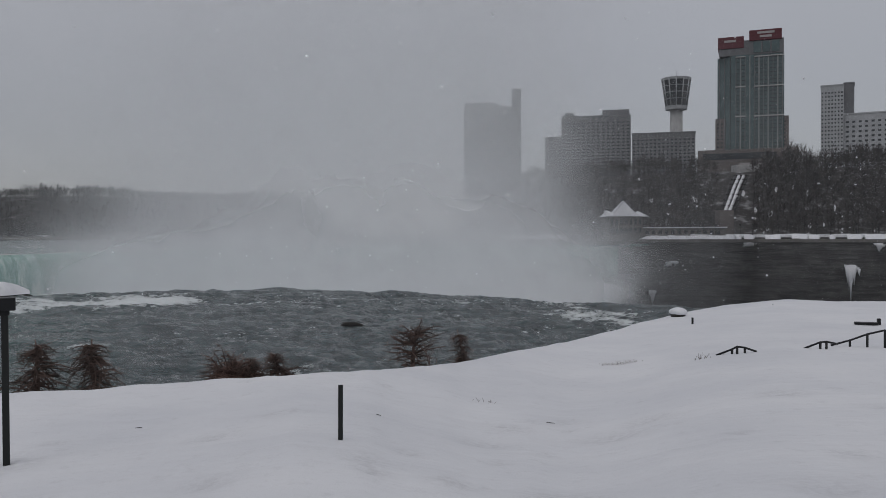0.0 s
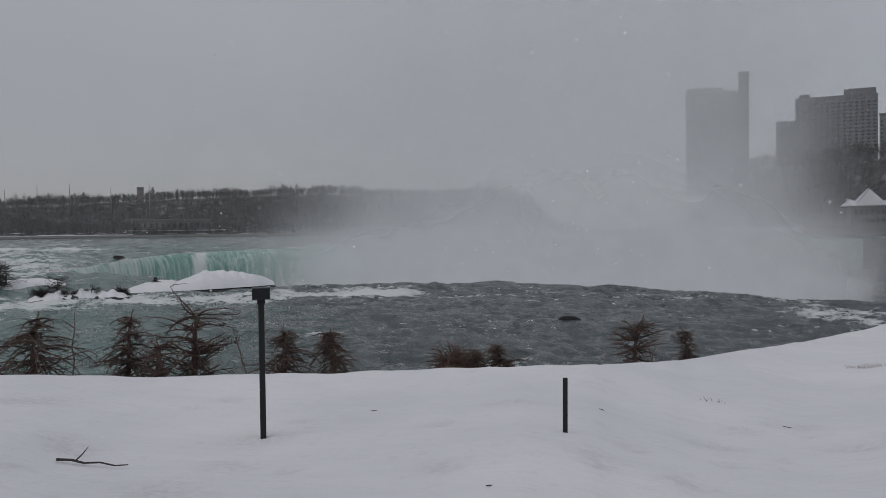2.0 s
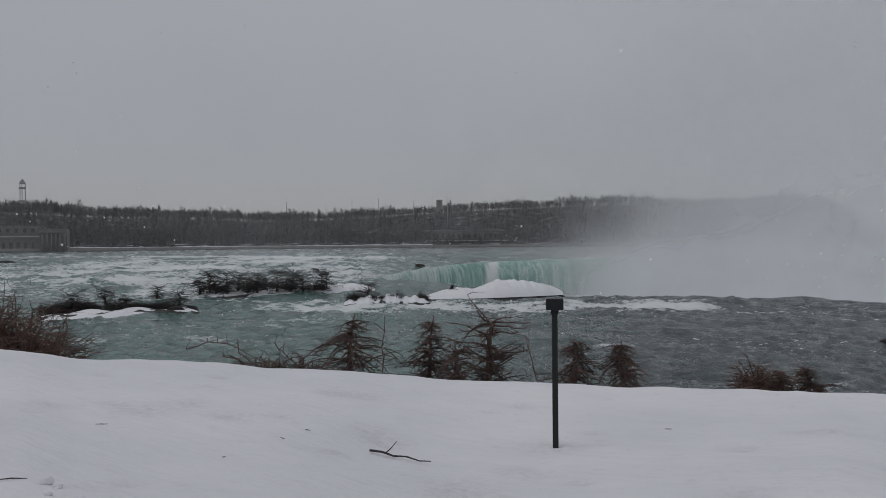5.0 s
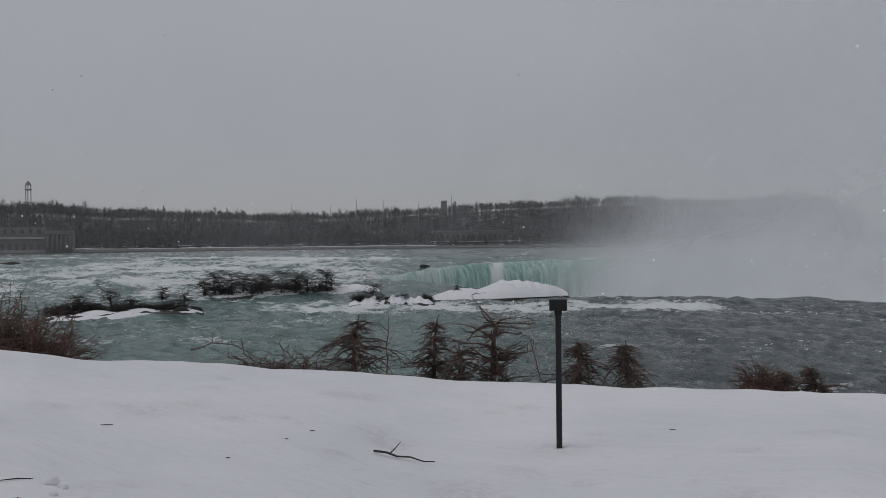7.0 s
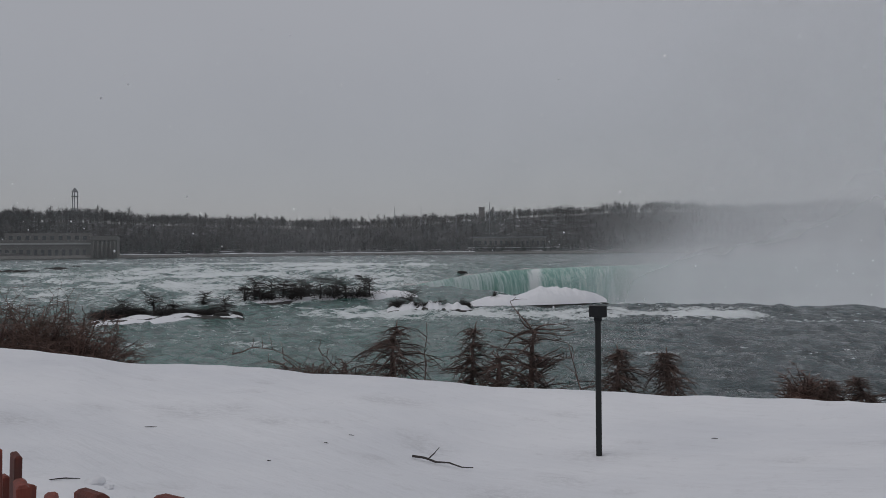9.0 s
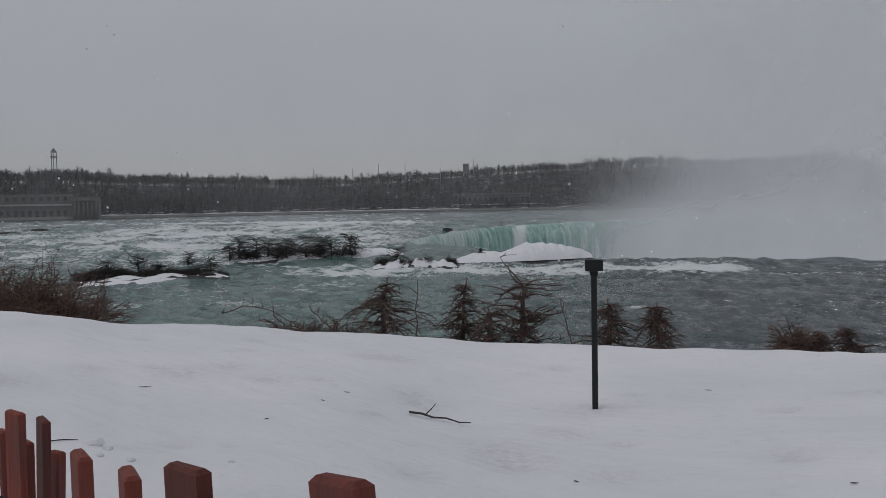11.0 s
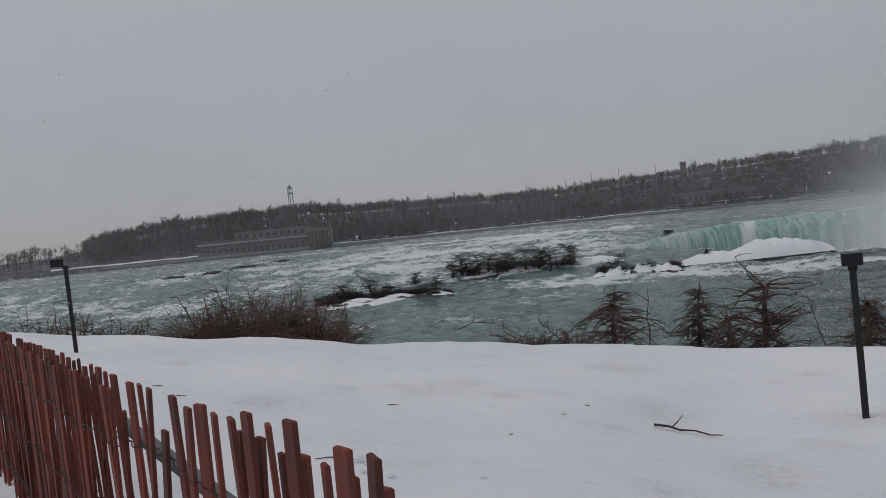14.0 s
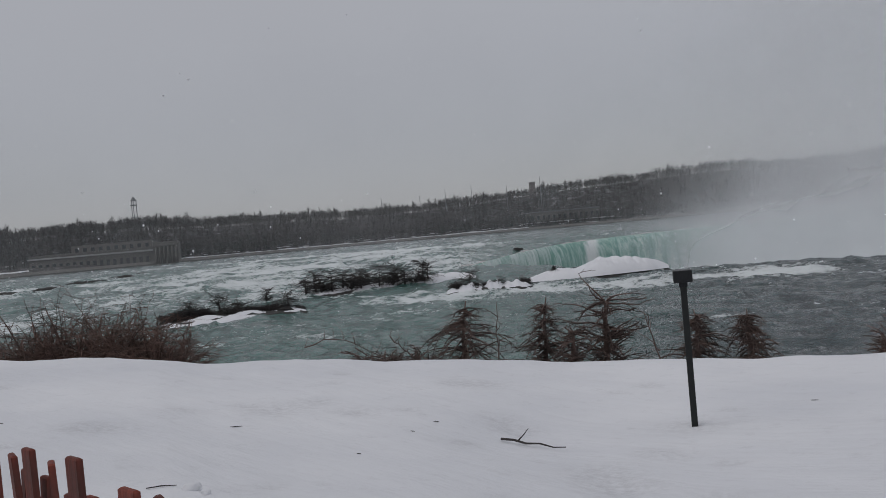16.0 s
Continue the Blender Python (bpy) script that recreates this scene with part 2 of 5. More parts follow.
SNOW, WATER, FALLS = snow_material(), water_material(), falls_material()
MIST, BILLOW, HAZE = mist_material("spray_mist", 0.95, 0.46), mist_material("spray_billow", 4.0, 1.0), mist_material("snow_haze", 1.0, 1.0)
CLIFF = rock_material("wet_shale_cliff", (0.024, 0.024, 0.026), (0.075, 0.073, 0.071))
ROCK = rock_material("wet_rock", (0.02, 0.02, 0.02), (0.07, 0.065, 0.06), 1.2)
LATH = wood_slat_material()
BARK = bark_material("wet_brown_twigs", (0.042, 0.029, 0.025), (0.15, 0.10, 0.083))
RED_BARK = bark_material("reddish_brown_twigs", (0.06, 0.036, 0.03), (0.20, 0.125, 0.10))
FAR_BARK = bark_material("far_bare_wood", (0.022, 0.02, 0.021), (0.075, 0.066, 0.063))
EVERGREEN = bark_material("dark_evergreen_needles", (0.012, 0.016, 0.014), (0.035, 0.042, 0.036))
DARK_BARK = bark_material("dark_island_wood", (0.018, 0.016, 0.016), (0.07, 0.06, 0.057))
GREEN_STEEL = plain("dark_green_painted_steel", (0.004, 0.006, 0.0055), 0.6, 0.0, 30, 0.3, 0.1, 0.001)
BLACK_STEEL = plain("black_painted_steel", (0.012, 0.013, 0.015), 0.45, 0.4, 30, 0.3, 0.1, 0.001)
WIRE = plain("rusty_wire", (0.05, 0.035, 0.03), 0.6, 0.7, 60, 0.3, 0.2, 0.001)
STONE = facade_material("grey_limestone_wall", (0.135, 0.128, 0.12))
CONCRETE = facade_material("pale_concrete", (0.42, 0.42, 0.42))
PALE_MULLION = facade_material("pale_mullions", (0.23, 0.25, 0.25))
TAN = facade_material("brown_precast_panels", (0.13, 0.113, 0.108))
GREYF = facade_material("grey_facade", (0.16, 0.165, 0.175))
WHITEF = facade_material("white_facade", (0.44, 0.455, 0.475))
REDF = facade_material("dark_red_cladding", (0.12, 0.03, 0.04))
GLASS = plain("green_tower_glass", (0.085, 0.13, 0.135), 0.12, 0.0, 0.2, 0.3, 0.02, 0.01)
DARK_GLASS = plain("dark_window_glass", (0.045, 0.052, 0.06), 0.12, 0.0, 0.3, 0.3, 0.02, 0.01)
ASPHALT = plain("wet_asphalt", (0.045, 0.045, 0.047), 0.7, 0.0, 2.0, 0.25, 0.1, 0.02)


def slope_material():
    m = Nodes("snow_dusted_forest_floor")
    a, b = m.noise(0.09, 6, 0.7), m.noise(0.4, 5, 0.6)
    k = m.math("ADD", m.math("MULTIPLY", a, 0.65), m.math("MULTIPLY", b, 0.35))
    c = m.mix(m.ramp(k, (0.52, 0.0), (0.66, 0.7)), (0.026, 0.023, 0.023), (0.42, 0.42, 0.43))
    return m.done(c, 0.95, 0.0, m.bump(k, 0.5, 0.5))


FOREST_SOIL = slope_material()
LETTER = plain("pale_sign_letters", (0.38, 0.36, 0.36), 0.6, 0.0, 5, 0.05, 0.0)

# ---------------------------------------------------------------- the lie of the land
# where the snow bank breaks off: distance, and its depth below the eye in degrees
EDGE_R = [(-180, 300), (-110, 200), (-60, 60), (-28, 46), (-19, 42), (-12, 34), (-6, 25), (0, 19.5), (5, 16.5), (10, 15.5), (20, 16.5), (28, 17), (47, 17), (62, 18), (70, 20), (80, 24), (100, 40), (120, 200), (180, 300)]
EDGE_EL = [(-180, -0.3), (-110, -0.4), (-60, -2.4), (-28.4, -4.05), (-22.3, -4.28), (-18.8, -4.67), (-15.6, -5.39), (-12.2, -6.34), (-8.4, -7.38), (-2.1, -8.61), (3.5, -9.25), (14.3, -9.58), (22.2, -9.65), (29, -9.6), (35.7, -9.28), (39.3, -9.0), (45.6, -8.3), (53.9, -7.5), (59, -6.95), (62, -6.4), (67, -5.65), (70, -5.3), (80, -3.4), (100, -1.6), (120, -0.4), (180, -0.3)]
WATER_Z = -5.6
NEAR_BRINK = [(-40, 70), (-16, 82), (-14, 84), (-8.4, 86), (1, 98), (8, 108), (13, 111), (20, 110), (27, 108), (31, 122), (36, 148), (40.5, 178), (41, 180)]
FAR_CREST = [(-14, 400), (-8, 430), (0, 470), (10, 450), (20, 380), (27.5, 330), (31.5, 306), (34.6, 275), (37.7, 222), (40.3, 183), (41, 180)]
SHORE_R = [(-14, 402), (-8, 440), (0, 560), (10, 820), (20, 930), (35, 950), (50, 800), (61, 660), (70, 610), (80, 620), (100, 700), (125, 900)]


def edge(az):
    r = lerp(EDGE_R, az)
    return r, EYE + r * math.tan(radians(lerp(EDGE_EL, az)))


SETTLE = [(-6.05, 3.62, 0.06, 0.45), (-6.6, 3.35, 0.04, 0.4), (-5.6, 3.7, -0.05, 0.3), (-1.11, 9.32, 0.17, 2.4), (-6.4, 8.1, -0.085, 1.2)]      # small rises and hollows: place, height, reach
DENTS = [(-7.6, 9.0, -0.05, 0.16), (-7.2, 8.75, -0.04, 0.2), (-6.95, 8.6, -0.04, 0.14), (-4.9, 7.2, -0.06, 0.25), (-4.6, 6.9, -0.05, 0.2), (-4.35, 6.7, -0.05, 0.22), (-5.2, 9.9, 0.05, 0.3), (-9.8, 6.9, -0.05, 0.3), (-4.2, 3.6, 0.10, 0.35), (-3.9, 3.3, -0.09, 0.3), (-3.0, 3.9, 0.05, 0.5), (-2.2, 4.5, 0.05, 0.6), (2.5, 12.0, -0.05, 0.3), (5.4, 13.2, -0.05, 0.25), (-9.4, 10.9, -0.05, 0.25), (0.6, 11.2, -0.04, 0.2), (-2.8, 10.2, -0.04, 0.18)]
_r = random.Random(31)
DENTS += [(-math.sin(radians(a)) * r, math.cos(radians(a)) * r, _r.choice((-0.05, -0.035, 0.03)), _r.uniform(0.07, 0.22)) for a, r in ((_r.uniform(-30, 75), _r.uniform(4.0, 15.5)) for _ in range(70))]
SETTLE += DENTS


def ground_z(az, r):
    re, ze = edge(az)
    front = smooth(-75, -45, az) * (1 - smooth(95, 115, az))
    u = r / re
    if u <= 1:
        z = ze * (1 - (1 - u) ** 2.1)
    else:
        z = ze - front * (0.10 * (r - re) + 0.11 * (r - re) ** 1.6)
        floor = WATER_Z - 1.2 if az > -14 else -62
        z = max(z, floor)
    x, y = -math.sin(radians(az)) * r, math.cos(radians(az)) * r
    k = smooth(0.5, 3, r)
    z += k * (0.10 * fbm(x * 0.16, y * 0.16) + 0.035 * fbm(x * 0.8, y * 0.8, 3.0))
    for cx, cy, dz, reach in SETTLE:
        q = ((x - cx) ** 2 + (y - cy) ** 2) / reach ** 2
        if q < 9:
            z += dz * math.exp(-q)
    lip = math.exp(-((u - 0.97) / 0.07) ** 2) * front
    return z + lip * 0.16 * fbm(az * 0.16, 7.0, 0, 3)


def drop_on_ground(x, y):
    return ground_z(math.degrees(math.atan2(-x, y)), math.hypot(x, y))


def river_z(az, r):
    """Upper river: drops towards the brink."""
    t = smooth(60, 640, r)
    return WATER_Z + 3.2 * t


def polar_sheet(name, azs, rows, place, material, attrs=None, close=False):
    verts, faces, values = [], [], {k: [] for k in (attrs or {})}
    for az in azs:
        for u in rows:
            p, info = place(az, u)
            verts.append(p)
            for k in values:
                values[k].append(info[k])
    n = len(rows)
    for i in range(len(azs) - 1):
        for j in range(n - 1):
            faces.append((i * n + j, i * n + j + 1, (i + 1) * n + j + 1, (i + 1) * n + j))
    return mesh_object(name, verts, faces, material, attrs=values)


# snow-covered ground on the near bank
front_az = list(np.arange(-46, 100, 0.4))
azs = list(np.arange(-180, -46, 4)) + front_az + list(np.arange(100, 180.1, 4))
rows = list(np.concatenate([np.linspace(0.0, 0.12, 8), np.linspace(0.135, 1.02, 130), 1.02 + 0.9 * np.linspace(0.03, 1, 26) ** 1.5]))


def ground_place(az, u):
    r = lerp(EDGE_R, az) * u
    if u > 1.9 and (az < -80 or az > 118):
        r = 4000
    p = polar(az, r, ground_z(az, r))
    # painted shade and soiling, strongest in the middle of each dent
    near_dents = sum(math.exp(-((p.x - cx) ** 2 + (p.y - cy) ** 2) / (1.7 * reach) ** 2) for cx, cy, dz, reach in DENTS if abs(p.x - cx) < 1 and abs(p.y - cy) < 1)
    return p, {"scuff": min(0.55, 0.5 * near_dents)}


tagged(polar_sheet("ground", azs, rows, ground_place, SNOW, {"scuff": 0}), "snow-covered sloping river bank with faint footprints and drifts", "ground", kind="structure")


# upper river, in front of the near brink
def foam_near(az, r):
    brink = lerp(NEAR_BRINK, az) if az < 41 else 400
    f = 0.10 + 0.1 * smooth(30, 40, az)
    band = min(brink, 104) - 10
    f += (0.62 + 0.7 * fbm(az * 0.35, r * 0.09, 8.0, 4)) * math.exp(-((r - band) / 9.0) ** 2) * smooth(13, 18, az) * (1 - smooth(44, 50, az))
    f += 0.55 * math.exp(-((brink - r) / 2.0) ** 2) * (0.45 + 0.55 * smooth(12, 20, az))
    f += 0.5 * math.exp(-((az + 11 - 0.2 * (r - 70)) / 3.0) ** 2) * smooth(55, 70, r)
    if az > 36:
        f += 0.62 * smooth(36, 46, az) * smooth(70, 140, r) * (1 - smooth(260, 480, r)) * (0.75 + 1.3 * fbm(az * 0.12, r * 0.013)) + 0.08 * smooth(300, 500, r)
        f *= 1 - 0.35 * smooth(55, 64, az)
    return min(1.2, f)


def ridge(x, y, z):
    return 1 - 2 * abs(noise.noise(Vector((x, y, z))))


def wave(x, y, az, r):
    a = 0.22 + 0.3 * smooth(60, 110, r)
    return a * fbm(x * 0.13, y * 0.16, 1.0, 4) * 1.7 + 0.17 * ridge(x * 0.30, y * 0.34, 3.0) + (0.17 * ridge(x * 0.75 + 0.4 * y, y * 0.8, 6.0) + 0.08 * ridge(x * 1.7, y * 1.8, 9.0) if r < 150 else 0.25 * ridge(x * 0.09, y * 0.12, 5.0))


def near_place(az, u):
    r1 = lerp(NEAR_BRINK, az)
    r = 15 + (r1 - 15) * u
    x, y = polar(az, r).xy
    swell = 0.5 * math.exp(-((r1 - r - 10) / 5) ** 2) * fbm(az * 0.12, 4.0, 0, 3)
    z = WATER_Z + wave(x, y, az, r) + swell - 1.1 * max(0, u - 0.985) / 0.015
    return Vector((x, y, z)), {"foam": foam_near(az, r), "green": smooth(18, 45, az)}


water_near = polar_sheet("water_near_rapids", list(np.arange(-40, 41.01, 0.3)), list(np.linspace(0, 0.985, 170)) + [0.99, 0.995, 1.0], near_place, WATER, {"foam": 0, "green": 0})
tagged(water_near, "grey-green rippled river water sliding to the brink", "river", kind="structure")


def far_place(az, u):
    r0 = lerp(FAR_CREST, az) if az < 41 else 15
    r2 = lerp(SHORE_R, az) + 25
    r = r0 + (r2 - r0) * u ** (1.0 if az < 41 else 1.6)
    x, y = polar(az, r).xy
    z = river_z(az, r) + wave(x, y, az, r) * (1 + smooth(80, 200, r)) - (1.0 * (1 - u / 0.02) if az < 41 and u < 0.02 else 0)
    return Vector((x, y, z)), {"foam": foam_near(max(az, 41.2), r) * (0.3 + 0.7 * smooth(33, 41, az)), "green": 0.9 - 0.5 * smooth(300, 600, r)}


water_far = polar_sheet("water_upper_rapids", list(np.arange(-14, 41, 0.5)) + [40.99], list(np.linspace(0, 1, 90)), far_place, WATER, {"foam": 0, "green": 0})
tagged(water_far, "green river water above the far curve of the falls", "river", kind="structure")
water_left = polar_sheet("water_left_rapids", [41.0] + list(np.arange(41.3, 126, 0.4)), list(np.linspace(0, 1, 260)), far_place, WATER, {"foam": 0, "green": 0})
tagged(water_left, "green foaming rapids upstream of the falls", "river", kind="structure")


# falling sheets of the horseshoe
def falls_sheet(name, table, az0, az1, step, inward, label):
    azs_ = list(np.arange(az0, az1 + 1e-6, step))
    rows_ = list(np.linspace(0, 0.2, 12)) + list(np.linspace(0.22, 1, 22))

    def place(az, u):
        r = lerp(table, az)
        zc = (WATER_Z if table is NEAR_BRINK else river_z(az, r)) - 0.6
        out = 7.0 * (1 - math.exp(-u * 10)) + 0.8 * fbm(az * 1.3, u * 1.5, 2.0, 3)
        down = 52 * u ** 1.25
        return polar(az, r + inward * out, zc - down), {"foam": smooth(0.1, 1.0, u) + 1.2 * math.exp(-((az - 31.8) / 0.35) ** 2) * smooth(0.0, 0.02, u) + 0.5 * smooth(33, 37, az) * (0.6 + 1.5 * fbm(az * 1.6, 3.0))}

    return tagged(polar_sheet(name, azs_, rows_, place, FALLS, {"foam": 0}), label, "waterfall", kind="structure")


falls_sheet("falls_far_curve", FAR_CREST, -12, 41, 0.15, -1, "pale green sheet of falling water with white streaks")
falls_sheet("falls_near_lip", NEAR_BRINK, -40, 41, 0.4, 1, "near lip of the falls dropping into the spray")

# water at the foot of the gorge
tagged(mesh_object("water_gorge", [(-420, 40, -58), (900, 40, -58), (900, 1200, -58), (-420, 1200, -58)], [(0, 1, 2, 3)], WATER), "grey river at the foot of the falls", "river", kind="structure")


# ---------------------------------------------------------------- the far bank
def far_land_z(az, d):
    """d metres behind the water's edge."""
    left = smooth(14, 24, az)
    low = -2.2 + 2.6 * smooth(4, 9, d) + 4.0 * smooth(12, 55, d) * smooth(6, 14, az)
    hill = (15 + 14 * left * smooth(20, 34, 62 - abs(az - 42)) + 10 * (1 - smooth(0, 20, az)) + 20 * (1 - smooth(27, 48, az)) * smooth(4, 12, az) + 4 * fbm(az * 0.12, 2.0) + 6 * (1 - smooth(14, 30, az)) * smooth(4, 12, az)) * smooth(60, 240, d)
    hill *= 1 - 0.55 * smooth(66, 80, az)
    if az < 6:
        hill = (1 - smooth(-6, 6, az)) * 46 * smooth(70, 215, d) + smooth(-6, 6, az) * hill
    hill *= max(smooth(4, 12, az), 1 - smooth(-6, 0, az))
    return low + hill + 1.2 * fbm(az * 0.5, d * 0.02)


def far_place_land(az, d):
    r = lerp(SHORE_R, az) + d if az > -14 else lerp([(-60, 380), (-14, 402)], az) + d
    return polar(az, r, -60.0 if d < 0 else far_land_z(az, d)), {}


land_rows = [0, 3, 6, 10, 20, 40, 60] + list(range(75, 260, 15)) + [300, 500, 900, 1600, 2600]
tagged(polar_sheet("ground_far_bank", list(np.arange(-60, 126, 0.75)), land_rows, far_place_land, FOREST_SOIL), "wooded far bank with patches of snow", "ground", kind="structure")


def cliff_place(az, u):
    r = lerp([(-60, 380), (-14, 402), (-8, 440)], az) + 0.5
    rr = r + 5 * fbm(az * 0.35, u * 2.0, 5.0, 5) * smooth(0, 0.15, u) - 10 * u
    return polar(az, rr, -2.0 - 57 * u), {}


tagged(polar_sheet("cliff", list(np.arange(-60, -7, 0.2)), list(np.linspace(0, 1, 40)), cliff_place, CLIFF), "dark layered shale wall of the gorge", "cliff", kind="structure")


# ---------------------------------------------------------------- mist
def mist_sheet(name, r, az0, az1, z0, z1, density, material, label):
    azs_, rows_ = list(np.linspace(az0, az1, 150)), list(np.linspace(0, 1, 90))

    def place(az, u):
        z = z0 + (z1 - z0) * u
        rr = r + 3 * fbm(az * 0.1, u * 2, r * 0.1, 2)
        edge_fade = smooth(az0, az0 + 4, az) * (1 - smooth(az1 - 4, az1, az)) * (1 - smooth(0.8, 1.0, u))
        return polar(az, rr, z), {"spray": max(0.0, density(az, math.degrees(math.atan2(z - EYE, rr)), r)) * edge_fade}

    ob = polar_sheet(name, azs_, rows_, place, material, {"spray": 0})
    return tagged(ob, label, "mist", kind="stuff")


def plume(az, el, r):
    n = fbm(az * 0.13 + r * 0.01, el * 0.15, r * 0.013, 5)
    deep = 1 - smooth(-2.5, 2.0, el)                     # thick near the foot of the falls
    right = 1 - smooth(-1 - 3 * deep, -13 - 2 * deep, az + 5 * n) * 0.97
    side = (1 - smooth(8 + 10 * deep, 30 + 1.5 * deep, az + 9 * n)) * right
    low = 1 - 0.5 * smooth(0.5, 6.5, el + 9 * n) - 0.3 * smooth(8, 19, el)
    return (0.6 + 0.3 * deep) * side * low * (0.9 + 0.9 * n)


for r in (121, 160, 202, 245, 288, 332):
    mist_sheet("spray_mist", r, -21, 34, -58, 0.44 * r, plume, MIST, "drifting white spray rising from the falls")


def billow_place(az, u):
    r = lerp(NEAR_BRINK, az) + 9 + (max(lerp(FAR_CREST, az), 210) - 14 - lerp(NEAR_BRINK, az) - 9) * u
    p = polar(az, r)
    return Vector((p.x, p.y, -20 + 10 * fbm(p.x * 0.03, p.y * 0.03, 2.0, 4))), {"spray": 0.95 * smooth(-14, -6, az) * (1 - smooth(28, 33, az))}


tagged(polar_sheet("spray_mist", list(np.arange(-14, 34, 0.6)), list(np.linspace(0, 1, 60)), billow_place, BILLOW, {"spray": 0}), "billowing white spray filling the gorge", "mist", kind="stuff")
mist_sheet("snow_haze", 368, -62, 110, -60, 110, lambda az, el, r: (0.08 + 0.10 * smooth(-16, 0, az) * (1 - 0.45 * smooth(30, 46, az))) * (1 - smooth(6, 15, el)), HAZE, "thin snowy haze in front of the far shore")


# ---------------------------------------------------------------- lamp posts and stakes on the slope
def lamp_post(x, y, z, height, lean_x=0.0, lean_y=0.0, turn=28, arm=0.0):
    base = empty("lamp_post", pose(x, y, z, lean_x, lean_y, turn))
    part("post", boxes((-0.038, 0.038, -0.038, 0.038, -0.4, height - 0.12), bevel=0.006), GREEN_STEEL, base)
    part("head", boxes((-0.115 - arm, 0.115 - arm, -0.13, 0.13, height - 0.13, height + 0.02), bevel=0.015), BLACK_STEEL, base, "black box-shaped lamp head")
    part("collar", boxes((-0.052, 0.052, -0.052, 0.052, height - 0.19, height - 0.12), bevel=0.006), BLACK_STEEL, base)
    return tagged(base, "dark green square lamp post with black box head in snow", "lamp post", "lamp posts on the slope")


lamp_post(-5.08, 9.757, -1.098, 1.93)
LAMP2 = polar(77.0, 17.5)
lamp_post(LAMP2.x, LAMP2.y, drop_on_ground(LAMP2.x, LAMP2.y), 1.78, 0, -1, 77, 0.14)
stake = empty("marker_stake", pose(-1.11, 9.32, -0.715, 0, 0.5, 12))
part("post", boxes((-0.026, 0.026, -0.02, 0.02, -0.3, 0.61), bevel=0.005), GREEN_STEEL, stake)
tagged(stake, "short dark green steel stake standing in snow", "stake")


# ---------------------------------------------------------------- islands of rock, ice and shrubs in the rapids
def mound(name, az0, az1, r, depth, height, seed, material, rough=0.5, base=0.0, steps=(220, 36)):
    """A lumpy hump along the current; height(s) gives its crest in metres at s from 0 to 1."""
    verts, faces, n = [], [], steps[1]
    for i in range(steps[0]):
        s = i / (steps[0] - 1)
        az = az0 + (az1 - az0) * s
        for j in range(n):
            u = j / (n - 1)
            rr = r(s) + depth * (u - 0.5) * (0.35 + 0.65 * math.sin(math.pi * min(max(s, 0.02), 0.98)) ** 0.5)
            p = polar(az, rr)
            lobes = 0.22 * (2 * abs(noise.noise(p * 0.55 + Vector((seed, 0, 0)))) - 0.4) + 0.11 * (2 * abs(noise.noise(p * 1.4)) - 0.4)
            lump = 0.6 * fbm(p.x * 0.3 + seed, p.y * 0.3, seed, 3) + (lobes if material is SNOW else -lobes + 0.5 * fbm(p.x * 0.9, p.y * 0.9, seed, 3))
            prof = max(0.0, 1 - abs(2 * u - 1) ** 2.6) * math.sin(math.pi * min(max(s, 0.0), 1.0)) ** 0.35
            z = WATER_Z - 0.05 + base + max(0.0, height(s)) * prof * max(0.15, 1 + rough * 1.6 * lump) + 0.35 * prof
            verts.append(Vector((p.x, p.y, z)))
    for i in range(steps[0] - 1):
        for j in range(n - 1):
            faces.append((i * n + j, (i + 1) * n + j, (i + 1) * n + j + 1, i * n + j + 1))
    return mesh_object(name, verts, faces, material)


def island(label, az0, az1, r, depth, snow_h, rock_h, seed, lift=0.2):
    base = empty("rock_island")
    mound("rock", az0 - 0.15, az1 + 0.15, lambda s: r(s) - 0.06 * depth, depth, lambda s: 0.5 * rock_h(s), seed, ROCK, 0.9).parent = base
    cap = mound("snow_cap", az0, az1, r, depth * 0.9, snow_h, seed + 3.1, SNOW, 0.45, lift)
    cap.parent = base
    tagged(cap, "thick lumpy snow and ice")
    return tagged(base, label, "island")


island("snow-laden ice shelf on dark rock at the brink", 26.9, 36.6, lambda s: 108 - 8 * s + 3, 9, lambda s: lerp([(0, 0.9), (0.06, 1.25), (0.2, 1.45), (0.36, 1.6), (0.46, 1.5), (0.56, 1.15), (0.65, 0.7), (0.8, 1.1), (1, 0.5)], s), lambda s: 0.75, 1.0, 0.45)
island("low dark rock island with lumpy snow and shrubs", 36.3, 42.2, lambda s: 98.0, 7, lambda s: 0.3 + 0.3 * math.sin(11 * s) ** 2 + 0.25 * math.sin(29 * s) ** 2, lambda s: 0.7, 4.0)
island("long snow-banked rock island with bare shrubs", 40.0, 52.2, lambda s: 124 - 4 * s, 10, lambda s: lerp([(0, 1.2), (0.12, 1.35), (0.25, 0.95), (0.4, 0.5), (0.7, 0.3), (1, 0.15)], s), lambda s: 0.5, 7.0)
tagged(mound("snow_shelf", 54.8, 61.6, lambda s: 88.0 - 0.5 * s, 4.5, lambda s: 0.24 + 0.12 * math.sin(7 * s) + 0.10 * math.sin(23 * s), 15.0, SNOW, 0.9, 0.1), "thin snowy ice shelf in front of the rock island", "ice shelf")
island("low rock island fringed with a snowy shelf", 51.6, 61.6, lambda s: 92.0, 7, lambda s: 0.25 + 0.3 * math.sin(11 * s) ** 2, lambda s: 0.6, 11.0, 0.0)
